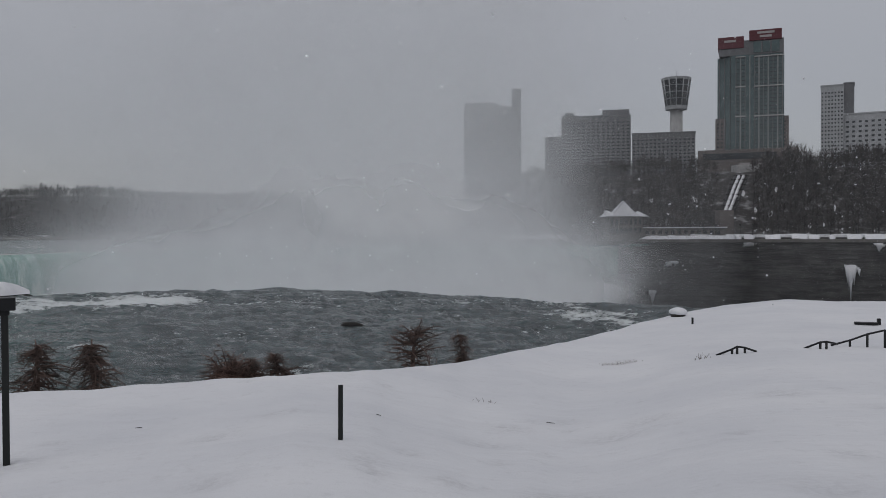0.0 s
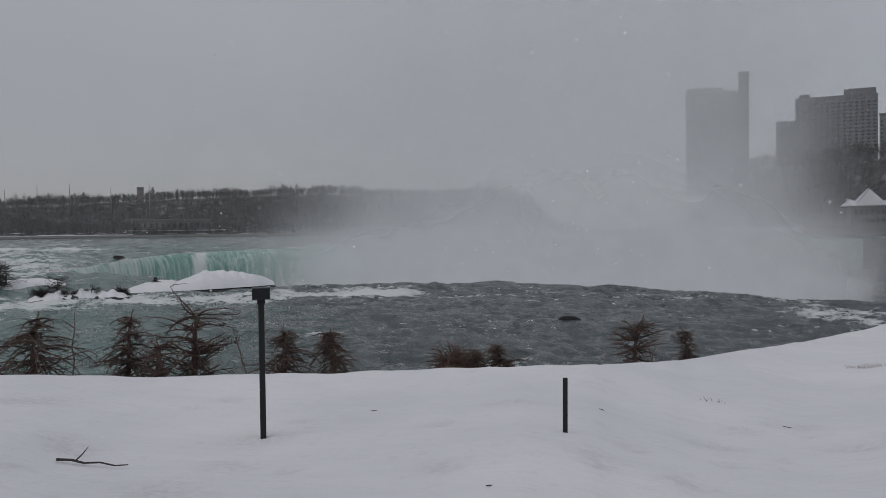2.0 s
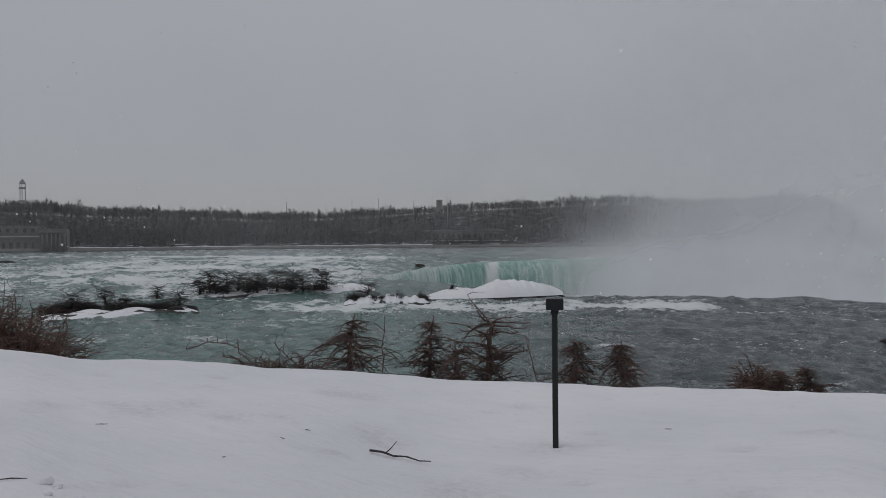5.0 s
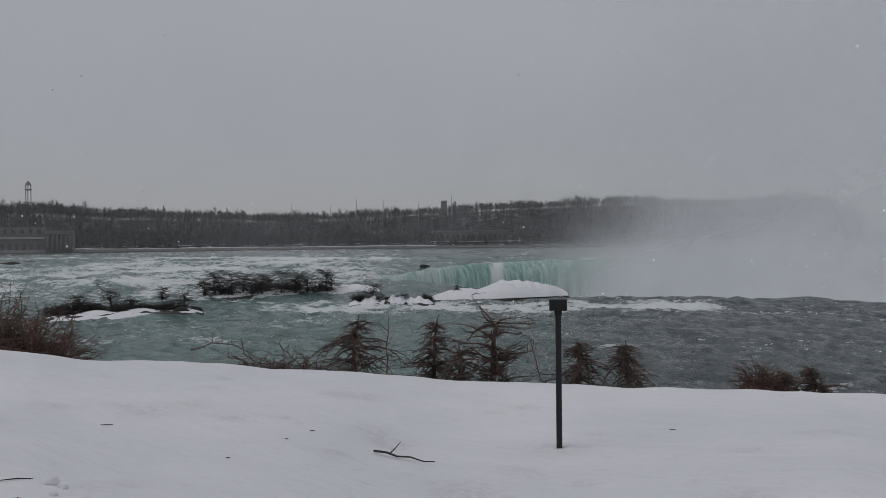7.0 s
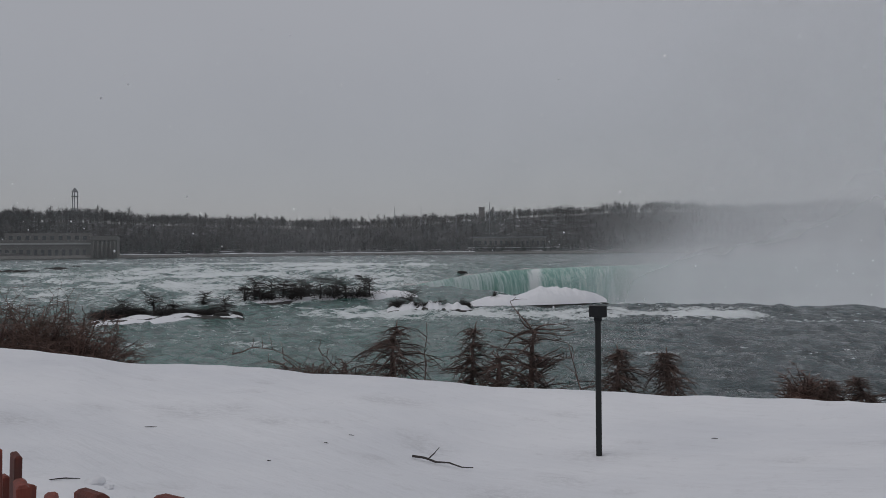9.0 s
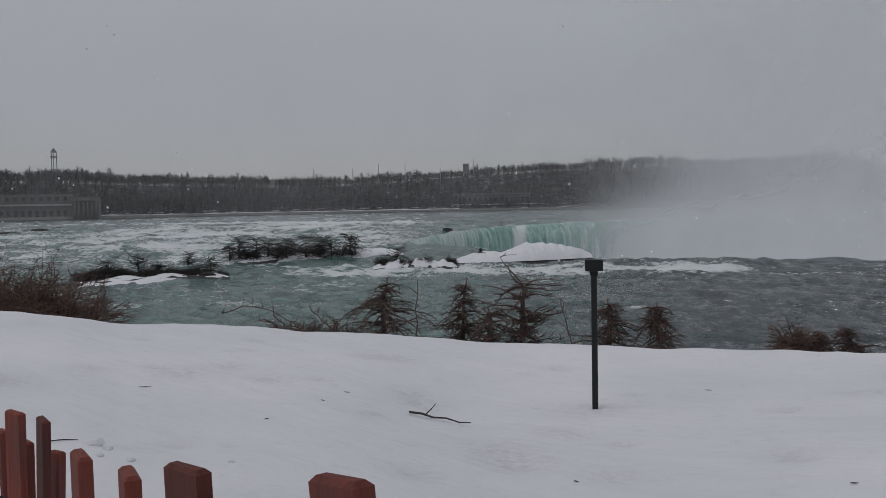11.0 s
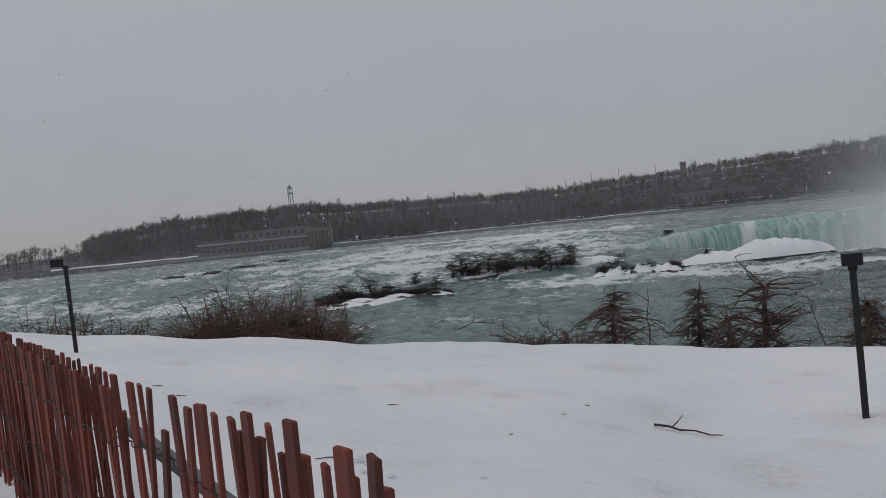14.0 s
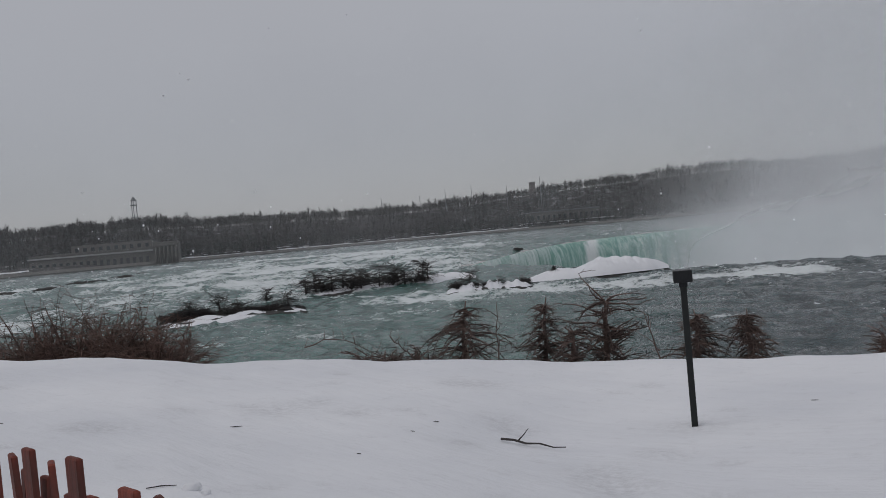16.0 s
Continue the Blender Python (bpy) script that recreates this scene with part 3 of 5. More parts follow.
for i, (az, r, w) in enumerate(((6.4, 62, 1.0), (51.9, 150, 1.3), (49.8, 128, 1.4), (63.6, 330, 5), (65.2, 300, 4), (66.2, 290, 6), (68.0, 270, 4.5), (62.4, 360, 3), (70.5, 260, 5), (44.2, 210, 1.4), (36.9, 240, 1.6), (58.6, 96, 1.0), (53.4, 91, 1.1), (52.5, 93, 0.9))):
    half = math.degrees(w / r)
    rock = mound("boulder", az - half, az + half, lambda s: r, w * 1.2, lambda s: 0.35 + 0.1 * w, 20.0 + i, ROCK, 0.8, river_z(az, r) - WATER_Z + 0.05, (16, 10))
    tagged(rock, "dark wet boulder breaking the river surface", "boulder", "boulders in the rapids")


# ---------------------------------------------------------------- bare shrubs and trees
def bough(rng, start, direction, length, droop, wander, steps, r0, r1):
    pts, p, d = [start.copy()], start.copy(), direction.normalized()
    for _ in range(steps):
        d = (d + Vector((rng.uniform(-wander, wander), rng.uniform(-wander, wander), rng.uniform(-wander, wander) - droop))).normalized()
        p = p + d * (length / steps)
        pts.append(p.copy())
    return pts, [r0 + (r1 - r0) * k / steps for k in range(steps + 1)]


def shrub(kind, height, width, seed, material, thick=1.0):
    """Trunk and crown of a leafless shrub that stands at the origin."""
    rng = random.Random(seed)
    trunk, crown = Heap(), Heap()
    twig = 0.011 * thick

    def twigs(pts, count, length, droop, r):
        for _ in range(count):
            k = rng.randrange(1, len(pts))
            a = rng.uniform(0, 2 * math.pi)
            d = Vector((math.cos(a), math.sin(a), rng.uniform(-0.3, 0.5)))
            crown.add(tube(*bough(rng, pts[k], d, length * rng.uniform(0.5, 1.2), droop, 0.25, 4, r, r * 0.35), 3))

    if kind == "cone":      # weeping, narrow at the top
        pts, rad = bough(rng, Vector((0, 0, -0.4)), Vector((0, 0, 1)), height + 0.4, -0.1, 0.2, 8, 0.065 * thick, 0.012)
        trunk.add(tube(pts, rad, 6))
        for _ in range(125):
            f = rng.uniform(0.06, 1.0)
            a = rng.uniform(0, 2 * math.pi)
            start = pts[min(8, int(f * 8))] + Vector((0, 0, rng.uniform(-0.1, 0.1)))
            length = width * (0.16 + 1.25 * (1 - f) ** 0.8) * rng.choice((rng.uniform(0.3, 1.0), rng.uniform(0.8, 1.5)))
            b = bough(rng, start, Vector((math.cos(a), math.sin(a), rng.uniform(-0.55, 0.55))), 1.05 * length, 0.13, 0.2, 7, twig * 1.5, twig * 0.5)
            crown.add(tube(*b, 3))
            twigs(b[0], 8, 0.20 * width + 0.12, 0.12, twig * 0.55)
    elif kind == "mop":     # branches arch over from the top and hang to the ground
        pts, rad = bough(rng, Vector((0, 0, -0.4)), Vector((0, 0, 1)), height * 0.8 + 0.4, 0, 0.07, 6, 0.06 * thick, 0.02)
        trunk.add(tube(pts, rad, 6))
        for _ in range(150):
            a = rng.uniform(0, 2 * math.pi)
            start = pts[rng.choice((3, 4, 5, 6, 6))]
            length = width * rng.uniform(0.8, 1.6)
            b = bough(rng, start, Vector((math.cos(a), math.sin(a), rng.uniform(0.3, 2.6))), length, 0.25, 0.12, 8, twig * 1.5, twig * 0.45)
            crown.add(tube(*b, 3))
            twigs(b[0], 3, 0.22 * width + 0.1, 0.2, twig * 0.65)
    elif kind == "spread":  # a trunk with level, forking boughs
        pts, rad = bough(rng, Vector((0, 0, -0.4)), Vector((0.05, 0, 1)), height + 0.4, 0, 0.06, 8, 0.09 * thick, 0.03)
        trunk.add(tube(pts, rad, 6))
        for _ in range(44 if thick > 2 else 74):
            a = rng.uniform(0, 2 * math.pi)
            start = pts[rng.randrange(2, 9)]
            b = bough(rng, start, Vector((math.cos(a), math.sin(a), rng.uniform(-0.25, 0.6))), width * rng.uniform(0.5, 1.3), 0.03, 0.28, 7, twig * 2.0, twig * 0.6)
            crown.add(tube(*b, 3))
            twigs(b[0], 8, 0.42 * width, -0.02, twig * 0.7)
    else:                   # many stems from the ground
        for _ in range(10 if kind == "thicket" else 3):
            a = rng.uniform(0, 2 * math.pi)
            pts, rad = bough(rng, Vector((rng.uniform(-0.3, 0.3) * width, rng.uniform(-0.3, 0.3) * width, -0.4)), Vector((0.45 * math.cos(a), 0.45 * math.sin(a), 1)), height * rng.uniform(0.7, 1.0), 0, 0.1, 6, 0.035 * thick, 0.012)
            trunk.add(tube(pts, rad, 5))
            twigs(pts, 8, 0.4 * width, -0.03, twig)
        for _ in range(170 if kind == "thicket" else 46):
            a, q = rng.uniform(0, 2 * math.pi), rng.uniform(0, 1) ** 0.6
            start = Vector((math.cos(a) * q * width * 0.75, math.sin(a) * q * width * 0.75, rng.uniform(-0.3, 0.35) * height))
            b = bough(rng, start, Vector((math.cos(a) * q, math.sin(a) * q, rng.uniform(0.3, 1.3))), height * rng.uniform(0.35, 0.8) * (1.15 - 0.6 * q), 0.02, 0.34, 7, twig * 1.4, twig * 0.5)
            crown.add(tube(*b, 3))
            twigs(b[0], 8, 0.2 * height + 0.1, 0.0, twig * 0.6)
    return trunk, crown


def plant(name, kind, az, r, el_top, width, seed, material, label, category="shrub", group="", thick=1.0, z=None):
    zb = ground_z(az, r) if z is None else z
    height = EYE + r * math.tan(radians(el_top)) - zb
    trunk, crown = shrub(kind, height, width, seed, material, thick)
    p = polar(az, r, zb)
    base = empty(name, pose(p.x, p.y, p.z, 0, 0, seed * 47 % 360))
    if kind in ("thicket", "sparse"):
        tagged(trunk.object("stems", material, base), kind="stuff")
    else:
        trunk.object("trunk", material, base)
    crown.object("crown", material, base)
    return tagged(base, label, category, group)


WEEP = "weeping leafless shrub with tangled brown twigs behind the snow bank"
for kind, az, back, el, width, label in (
    ("cone", 42.2, 3.0, -4.6, 1.55, WEEP), ("cone", 36.6, 3.2, -4.75, 1.0, WEEP), ("spread", 32.3, 3.5, -5.5, 0.95, "leafless shrub with dark trunk and spreading forked boughs"),
    ("spread", 34.5, 2.6, -7.4, 0.5, "small leafless shrub with forked boughs on the bank"), ("cone", 26.2, 2.8, -6.3, 1.0, WEEP), ("cone", 22.5, 3.0, -6.4, 1.05, WEEP),
    ("thicket", 14.2, 2.4, -7.3, 0.45, "low reddish-brown thicket behind the snow bank"), ("cone", 12.9, 2.5, -8.0, 0.7, WEEP), ("cone", 9.9, 3.0, -7.3, 0.85, WEEP),
    ("spread", 2.2, 4.0, -6.9, 0.7, "low reddish-brown thicket behind the snow bank"), ("cone", -1.6, 4.0, -6.35, 0.8, WEEP),
    ("sparse", 47.8, 2.2, -6.3, 0.8, "sparse upright bare shrub behind the snow bank"), ("sparse", 44.8, 2.0, -7.0, 0.6, "sparse upright bare shrub behind the snow bank")):
    plant("weeping_shrub" if kind in ("cone", "mop") else "bare_shrub", kind, az, edge(az)[0] + back, el, width, int(az * 10) + 300, RED_BARK if kind == "thicket" else BARK, label, "shrub", "shrubs along the bank", 1.45)

BIG = "large bushy leafless shrub with dense reddish-brown twigs"
for az, back, el, width, seed in ((61.9, 3.0, -2.8, 1.25, 11), (63.6, 3.2, -1.7, 1.4, 12), (65.6, 3.0, -1.5, 1.45, 15), (67.6, 3.4, -1.6, 1.4, 13), (69.8, 3.0, -2.6, 1.2, 14)):
    plant("bushy_shrub", "thicket", az, edge(az)[0] + back, el, width, seed, RED_BARK, BIG, "shrub", "shrubs along the bank", 1.1)
for az, back, el, width, seed in ((66.6, 3.4, -0.5, 0.9, 21), (68.3, 3.2, -0.8, 0.9, 22), (64.0, 3.2, -1.3, 0.8, 23), (72.5, 3.0, -2.4, 1.1, 24), (75.0, 3.0, -2.0, 1.2, 25), (77.6, 2.6, -1.0, 1.0, 26), (79.8, 3.0, -1.6, 1.3, 27)):
    plant("bare_shrub", "sparse", az, edge(az)[0] + back, el, width, seed, BARK, "bare grey-brown shrub with long thin stems", "shrub", "shrubs along the bank", 1.2)


def loose_branch(name, points, radius, material, label, category, twigs=()):
    base = empty(name)
    heap = Heap()
    heap.add(tube(points, [radius * (1 - 0.6 * k / (len(points) - 1)) for k in range(len(points))], 6))
    heap.object("limb", material, base)
    for pts in twigs:
        side = Heap()
        side.add(tube(pts, [radius * 0.6, radius * 0.4, radius * 0.2][:len(pts)], 5))
        side.object("twig", material, base)
    return tagged(base, label, category)


def stem(az0, el0, az1, el1, back, seed):
    r = edge(az0)[0] + back
    rng = random.Random(seed)
    foot = polar(az0, r, EYE + r * math.tan(radians(el0)) - 0.6)
    top = polar(az1, r, EYE + r * math.tan(radians(el1)))
    pts = [foot.lerp(top, k / 6) + Vector((rng.uniform(-0.03, 0.03), rng.uniform(-0.03, 0.03), 0)) for k in range(7)]
    side = [[pts[k], pts[k] + Vector((rng.uniform(-0.25, 0.25), rng.uniform(-0.2, 0.2), 0.2)), pts[k] + Vector((rng.uniform(-0.35, 0.35), rng.uniform(-0.2, 0.2), 0.42))] for k in (2, 3, 4, 5)]
    return loose_branch("sapling", pts, 0.022, BARK, "thin bare sapling stem behind the snow bank", "sapling", side)


stem(39.6, -9.3, 39.3, -4.9, 2.2, 1)
stem(28.3, -9.6, 29.5, -6.4, 1.6, 2)
stem(0.3, -8.9, 1.4, -7.4, 2.0, 3)
stem(40.6, -9.4, 41.6, -6.9, 1.4, 4)

# bent branches lying over the bank's edge
rng = random.Random(41)
for a0, e0, a1, e1, sag in ((52.6, -6.7, 47.2, -8.3, -0.3), (50.2, -7.3, 46.0, -7.9, 0.1), (49.2, -7.2, 45.2, -8.6, 0.15), (46.8, -6.6, 44.6, -8.4, 0.1)):
    r_f = edge(50)[0] + rng.uniform(0.8, 1.6)
    pts_f = [polar(a0 + (a1 - a0) * k / 8, r_f, EYE + r_f * math.tan(radians(e0 + (e1 - e0) * k / 8)) - sag * math.sin(math.pi * k / 8) + rng.uniform(-0.04, 0.04)) for k in range(9)]
    side = []
    for k in range(8):
        d = Vector((rng.uniform(-0.25, 0.25), rng.uniform(-0.1, 0.1), rng.uniform(0.05, 0.35)))
        side.append([pts_f[k], pts_f[k] + d * 0.5 + Vector((0.03, 0, 0)), pts_f[k] + d])
    loose_branch("fallen_branch", pts_f, 0.014, BARK, "dark fallen branch with upright twigs on the bank", "branch", side)

# island shrubs
rng = random.Random(5)
ISLAND_SHRUBS = [(43.4 + 0.50 * k + 0.2 * math.sin(k * 5.0), 120 + 1.5 * math.sin(k * 3.3), -2.15 + 0.25 * math.sin(k * 2.1), 1.7, ("spread", "spread", "thicket", "spread")[k % 4]) for k in range(18)]
ISLAND_SHRUBS += [(36.8, 98.5, -3.4, 0.9, "thicket"), (38.0, 98, -3.75, 0.8, "thicket"), (39.2, 99, -3.5, 0.9, "thicket"), (40.6, 98, -2.95, 1.3, "spread"), (41.5, 98, -3.2, 0.9, "thicket"), (34.7, 103, -2.85, 0.7, "cone"), (53.2, 93, -3.4, 1.3, "spread"), (55.0, 94, -3.85, 0.9, "thicket"), (56.4, 94, -3.65, 1.3, "spread"), (57.7, 95, -3.15, 1.3, "spread"), (58.6, 94, -3.7, 0.9, "thicket"), (59.6, 94, -3.4, 1.3, "spread"), (60.9, 94, -3.6, 1.2, "thicket"), (54.1, 93, -3.7, 1.1, "thicket"), (55.8, 93, -3.75, 1.0, "thicket"), (57.1, 93, -3.6, 1.1, "thicket"), (59.1, 95, -3.4, 1.1, "thicket"), (60.2, 95, -3.5, 1.2, "thicket"), (38.6, 97, -3.6, 0.9, "spread"), (40.0, 97, -3.35, 0.9, "thicket"), (54.6, 112, -3.05, 1.0, "spread")]
for k, (az, r, el, width, kind) in enumerate(ISLAND_SHRUBS):
    plant("island_shrub", kind, az, r, el + (0.33 if az > 52.5 else 0.12), width * 1.25, 500 + k, DARK_BARK, "dark snow-dusted bare shrub on a river island", "shrub", "shrubs on the islands", 2.1, WATER_Z + 0.5)


# ---------------------------------------------------------------- woods on the far bank
def far_tree(heap, p, height, rng, thick):
    """A leafless tree: a short trunk under a rounded crown of fine sprays."""
    lean = rng.uniform(-0.08, 0.08)
    top = p + Vector((lean * height, 0, height * 0.72))
    heap.add(tube([p - Vector((0, 0, 1)), p.lerp(top, 0.5), top], [0.018 * height * thick, 0.013 * height * thick, 0.05], 3))
    wide, tall = rng.uniform(0.26, 0.46) * height, rng.uniform(0.34, 0.44) * height
    mid_z = height - tall
    for _ in range(24):
        a, f = rng.uniform(0, 2 * math.pi), rng.uniform(-0.75, 1.0)
        ring = math.sqrt(max(0.0, 1 - f * f)) * rng.uniform(0.55, 1.08)
        e = p + Vector((lean * height + math.cos(a) * wide * ring, math.sin(a) * wide * ring, mid_z + tall * f * rng.uniform(0.85, 1.05)))
        s = p.lerp(top, min(0.98, max(0.25, (0.30 + 0.30 * (f + 1)))))
        w = Vector((math.sin(a), -math.cos(a), 0.6)) * 0.008 * height * thick
        m_ = s.lerp(e, 0.45)
        b1 = e + Vector((rng.uniform(-0.35, 0.35) * wide, rng.uniform(-0.35, 0.35) * wide, rng.uniform(-0.10, 0.12) * height))
        b2 = e + Vector((rng.uniform(-0.45, 0.45) * wide, rng.uniform(-0.45, 0.45) * wide, rng.uniform(-0.12, 0.06) * height))
        heap.add(([s - w, s + w, m_ + w, m_ - w, e, b1, b2], [(0, 1, 2, 3), (3, 2, 4), (3, 2, 5), (3, 2, 6)]))


def far_evergreen(heap, p, height, rng, thick):
    """A dense dark conifer with drooping tiers."""
    heap.add(tube([p - Vector((0, 0, 1)), p + Vector((0, 0, height))], [0.02 * height, 0.05], 3))
    for k in range(34):
        f = (k + rng.random()) / 34
        a, q = rng.uniform(0, 2 * math.pi), height * 0.30 * (1 - f) ** 0.8 * rng.uniform(0.7, 1.15) + 0.2
        s = p + Vector((0, 0, height * (0.10 + 0.88 * f)))
        e = s + Vector((math.cos(a) * q, math.sin(a) * q, -0.07 * height))
        w = Vector((math.sin(a), -math.cos(a), 0.4)) * q * 0.32
        heap.add(([s, s.lerp(e, 0.6) + w, e, s.lerp(e, 0.6) - w], [(0, 1, 2, 3)]))


def woods(name, count, az0, az1, d0, d1, h0, h1, seed, label, thick=1.0, keep=lambda az, d: True, mat=FAR_BARK, grow=far_tree):
    rng, heap = random.Random(seed), Heap()
    for _ in range(count):
        az, d = rng.uniform(az0, az1), d0 + (d1 - d0) * rng.random()
        if not keep(az, d):
            continue
        p = far_place_land(az, d)[0]
        grow(heap, p, rng.uniform(h0, h1) * (1 + 0.7 * fbm(az * 0.45, d * 0.01, seed)) * (1.25 if rng.random() < 0.08 else 1.0), rng, thick)
    return tagged(heap.object(name, mat, None, False), label, "woods", kind="stuff")


woods("woods", 5200, 8, 76, 45, 300, 8, 15, 1, "bare grey winter woods along the far river shore", 1.0, lambda az, d: not (60 < az < 69.5 and d < 60))
woods("woods", 1500, 9, 76, 205, 285, 9, 15, 5, "bare winter woods along the crest of the far bank")
woods("woods", 500, 70, 100, 30, 240, 9, 14, 2, "bare grey winter woods along the far river shore")
woods("woods", 850, 18, 60, 24, 60, 8, 13, 3, "row of bare trees along the shore road")
woods("evergreens", 170, 22, 60, 22, 62, 8, 13, 17, "dark evergreens along the shore road", 1.0, mat=EVERGREEN, grow=far_evergreen)
woods("woods", 2500, -40, -1, 62, 225, 8, 14, 4, "dark wooded bluff with snow between bare trunks", 0.9, lambda az, d: not (-20.6 < az < -18.4))
woods("woods", 130, -40, -22.6, 215, 250, 13, 19, 6, "tall bare trees along the top of the bluff", 0.8)


# strips of snow, sea wall and road on the far shore
def shore_strip(name, az0, az1, d0, d1, lift, thickness, material, label, category, wobble=0.0, step=0.1):
    verts, faces = [], []
    azs_ = list(np.arange(az0, az1 + 1e-6, step))
    for k, az in enumerate(azs_):
        w = wobble * fbm(az * 1.3, d0, 0, 5)
        for d, dz in ((d0 + w, 0), (d0 + w, thickness), (d1 - w, thickness), (d1 - w, 0)):
            p = far_place_land(az, max(0.1, d))[0]
            verts.append(Vector((p.x, p.y, max(p.z, 0.0 if d > 3 else -2.0) + lift + dz * (1 + 0.8 * (wobble > 0) * fbm(az * 1.9, d1, 0, 4)))))
    for i in range(len(azs_) - 1):
        for a, b in ((0, 1), (1, 2), (2, 3)):
            faces.append((4 * i + a, 4 * i + b, 4 * i + 4 + b, 4 * i + 4 + a))
    return tagged(mesh_object(name, verts, faces, material, None, False), label, category, kind="structure")


shore_strip("trim_sea_wall", 14, 75, 0.5, 3.2, -0.6, 1.9, STONE, "grey stone sea wall along the far shore", "wall")
shore_strip("road_far_shore", 14, 75, 11, 20, 0.1, 0.3, ASPHALT, "wet road along the far shore", "road")
shore_strip("ground_snow_verge", 36, 60, 20, 25, 0.2, 0.5, SNOW, "thin strip of snow beside the shore road", "snow", 3.0)
shore_strip("ground_snow_lawn", 69, 78, 27, 32, 0.2, 0.3, SNOW, "strip of snow below the far trees", "snow", 3.0)
for k, (a0, a1, d0, d1) in enumerate(((-34, -19.5, 3, 9), (-19.5, -9, 2, 7), (-34, -18.8, 36, 58), (-18, -6, 14, 20), (-9.5, -1, 1, 12), (-16.5, -12.8, 26, 36))):
    shore_strip(f"ground_snow_promenade_{k + 1}", a0, a1, d0, d1, 0.25, 0.9, SNOW, "snow lying along the promenade above the gorge", "snow", 2.4)
shore_strip("trim_promenade_wall", -34, -1, 0.6, 2.0, -0.5, 1.9, STONE, "dark stone parapet along the gorge rim", "wall")
shore_strip("road_promenade", -34, -1, 20, 33, 0.15, 0.3, ASPHALT, "wet road behind the promenade", "road")

# snow patches between the trees of the bluff, and ice on the gorge wall
rng = random.Random(9)
patches = Heap()
for _ in range(150):
    az, d = rng.uniform(-36, 2), rng.uniform(62, 200)
    w, h = rng.uniform(0.3, 1.2), rng.uniform(1.0, 5.0)
    ring = []
    for k in range(7):
        a = 2 * math.pi * k / 7
        q = far_place_land(az + math.degrees(w * math.cos(a) / 480), d + h * math.sin(a) * rng.uniform(0.6, 1.3))[0]
        ring.append(q + Vector((0, 0, 0.5)))
    patches.add((ring, [tuple(range(7))]))
for _ in range(90):
    az, d = rng.uniform(15, 60), rng.uniform(18, 60)
    w, h = rng.uniform(2.0, 9.0), rng.uniform(0.8, 2.5)
    ring = []
    for k in range(7):
        a = 2 * math.pi * k / 7
        ring.append(far_place_land(az + math.degrees(w * math.cos(a) / 850), d + h * math.sin(a) * rng.uniform(0.6, 1.3))[0] + Vector((0, 0, 0.6)))
    patches.add((ring, [tuple(range(7))]))
tagged(patches.object("snow_patches", SNOW, None, False), "patches of snow on the wooded bluff", "snow", kind="stuff")


def ice_fall(az, z_top, drop, width, seed):
    rng_, heap = random.Random(seed), Heap()
    for _ in range(44):
        x = rng_.gauss(0, 0.45) * width
        r = 398
        top = polar(az + math.degrees(x / r), r - 8, z_top - abs(x) * 0.7 * rng_.random())
        length = drop * rng_.uniform(0.35, 1.0) * max(0.25, 1 - abs(x) / width)
        heap.add(tube([top, top - Vector((0, 0, length * 0.4)), top - Vector((0, 0, length))], [0.55, 0.42, 0.1], 6))
    return tagged(heap.object("frozen_seep", SNOW), "white icicles frozen on the gorge wall", "ice", kind="stuff")


ice_fall(-26.45, -11.5, 17, 2.6, 1)
ice_fall(-14.3, -24, 8, 1.4, 2)
ice_fall(-28.0, -2.2, 4, 2.0, 3)
ice_fall(-15.6, -10.5, 2.5, 5.0, 4)
ice_fall(-20.5, -2.0, 2.2, 2.5, 5)


# ---------------------------------------------------------------- buildings
def standing(name, az, r, z, turn=0.0):
    p = polar(az, r, z)
    return empty(name, pose(p.x, p.y, p.z, 0, 0, az + turn))


def block(parent, name, x0, x1, y0, y1, z0, z1, material, label="", bevel=0.15):
    return part(name, boxes((x0, x1, y0, y1, z0, z1), bevel=bevel), material, parent, label)


def window_columns(wall, xs, zs, w, h, y, material, name="window", sill=None):
    """Rows of single panes set into the front of a wall; all share one mesh."""
    meshes = {}
    for key, rows_, mat in (("window", (-w / 2, w / 2, -0.12, 0.3, 0, h), material), ("window_sill", (-w / 2 - 0.2, w / 2 + 0.2, -0.3, 0.1, -0.3, 0), sill)):
        if mat is None:
            continue
        bm = boxes(rows_)
        meshes[key] = bpy.data.meshes.new(key)
        bm.to_mesh(meshes[key])
        bm.free()
        meshes[key].materials.append(mat)
    for x in xs:
        for z in zs:
            for key, me in meshes.items():
                ob = new(key, me)
                ob.parent = wall
                ob.matrix_basis = pose(x, y, z)


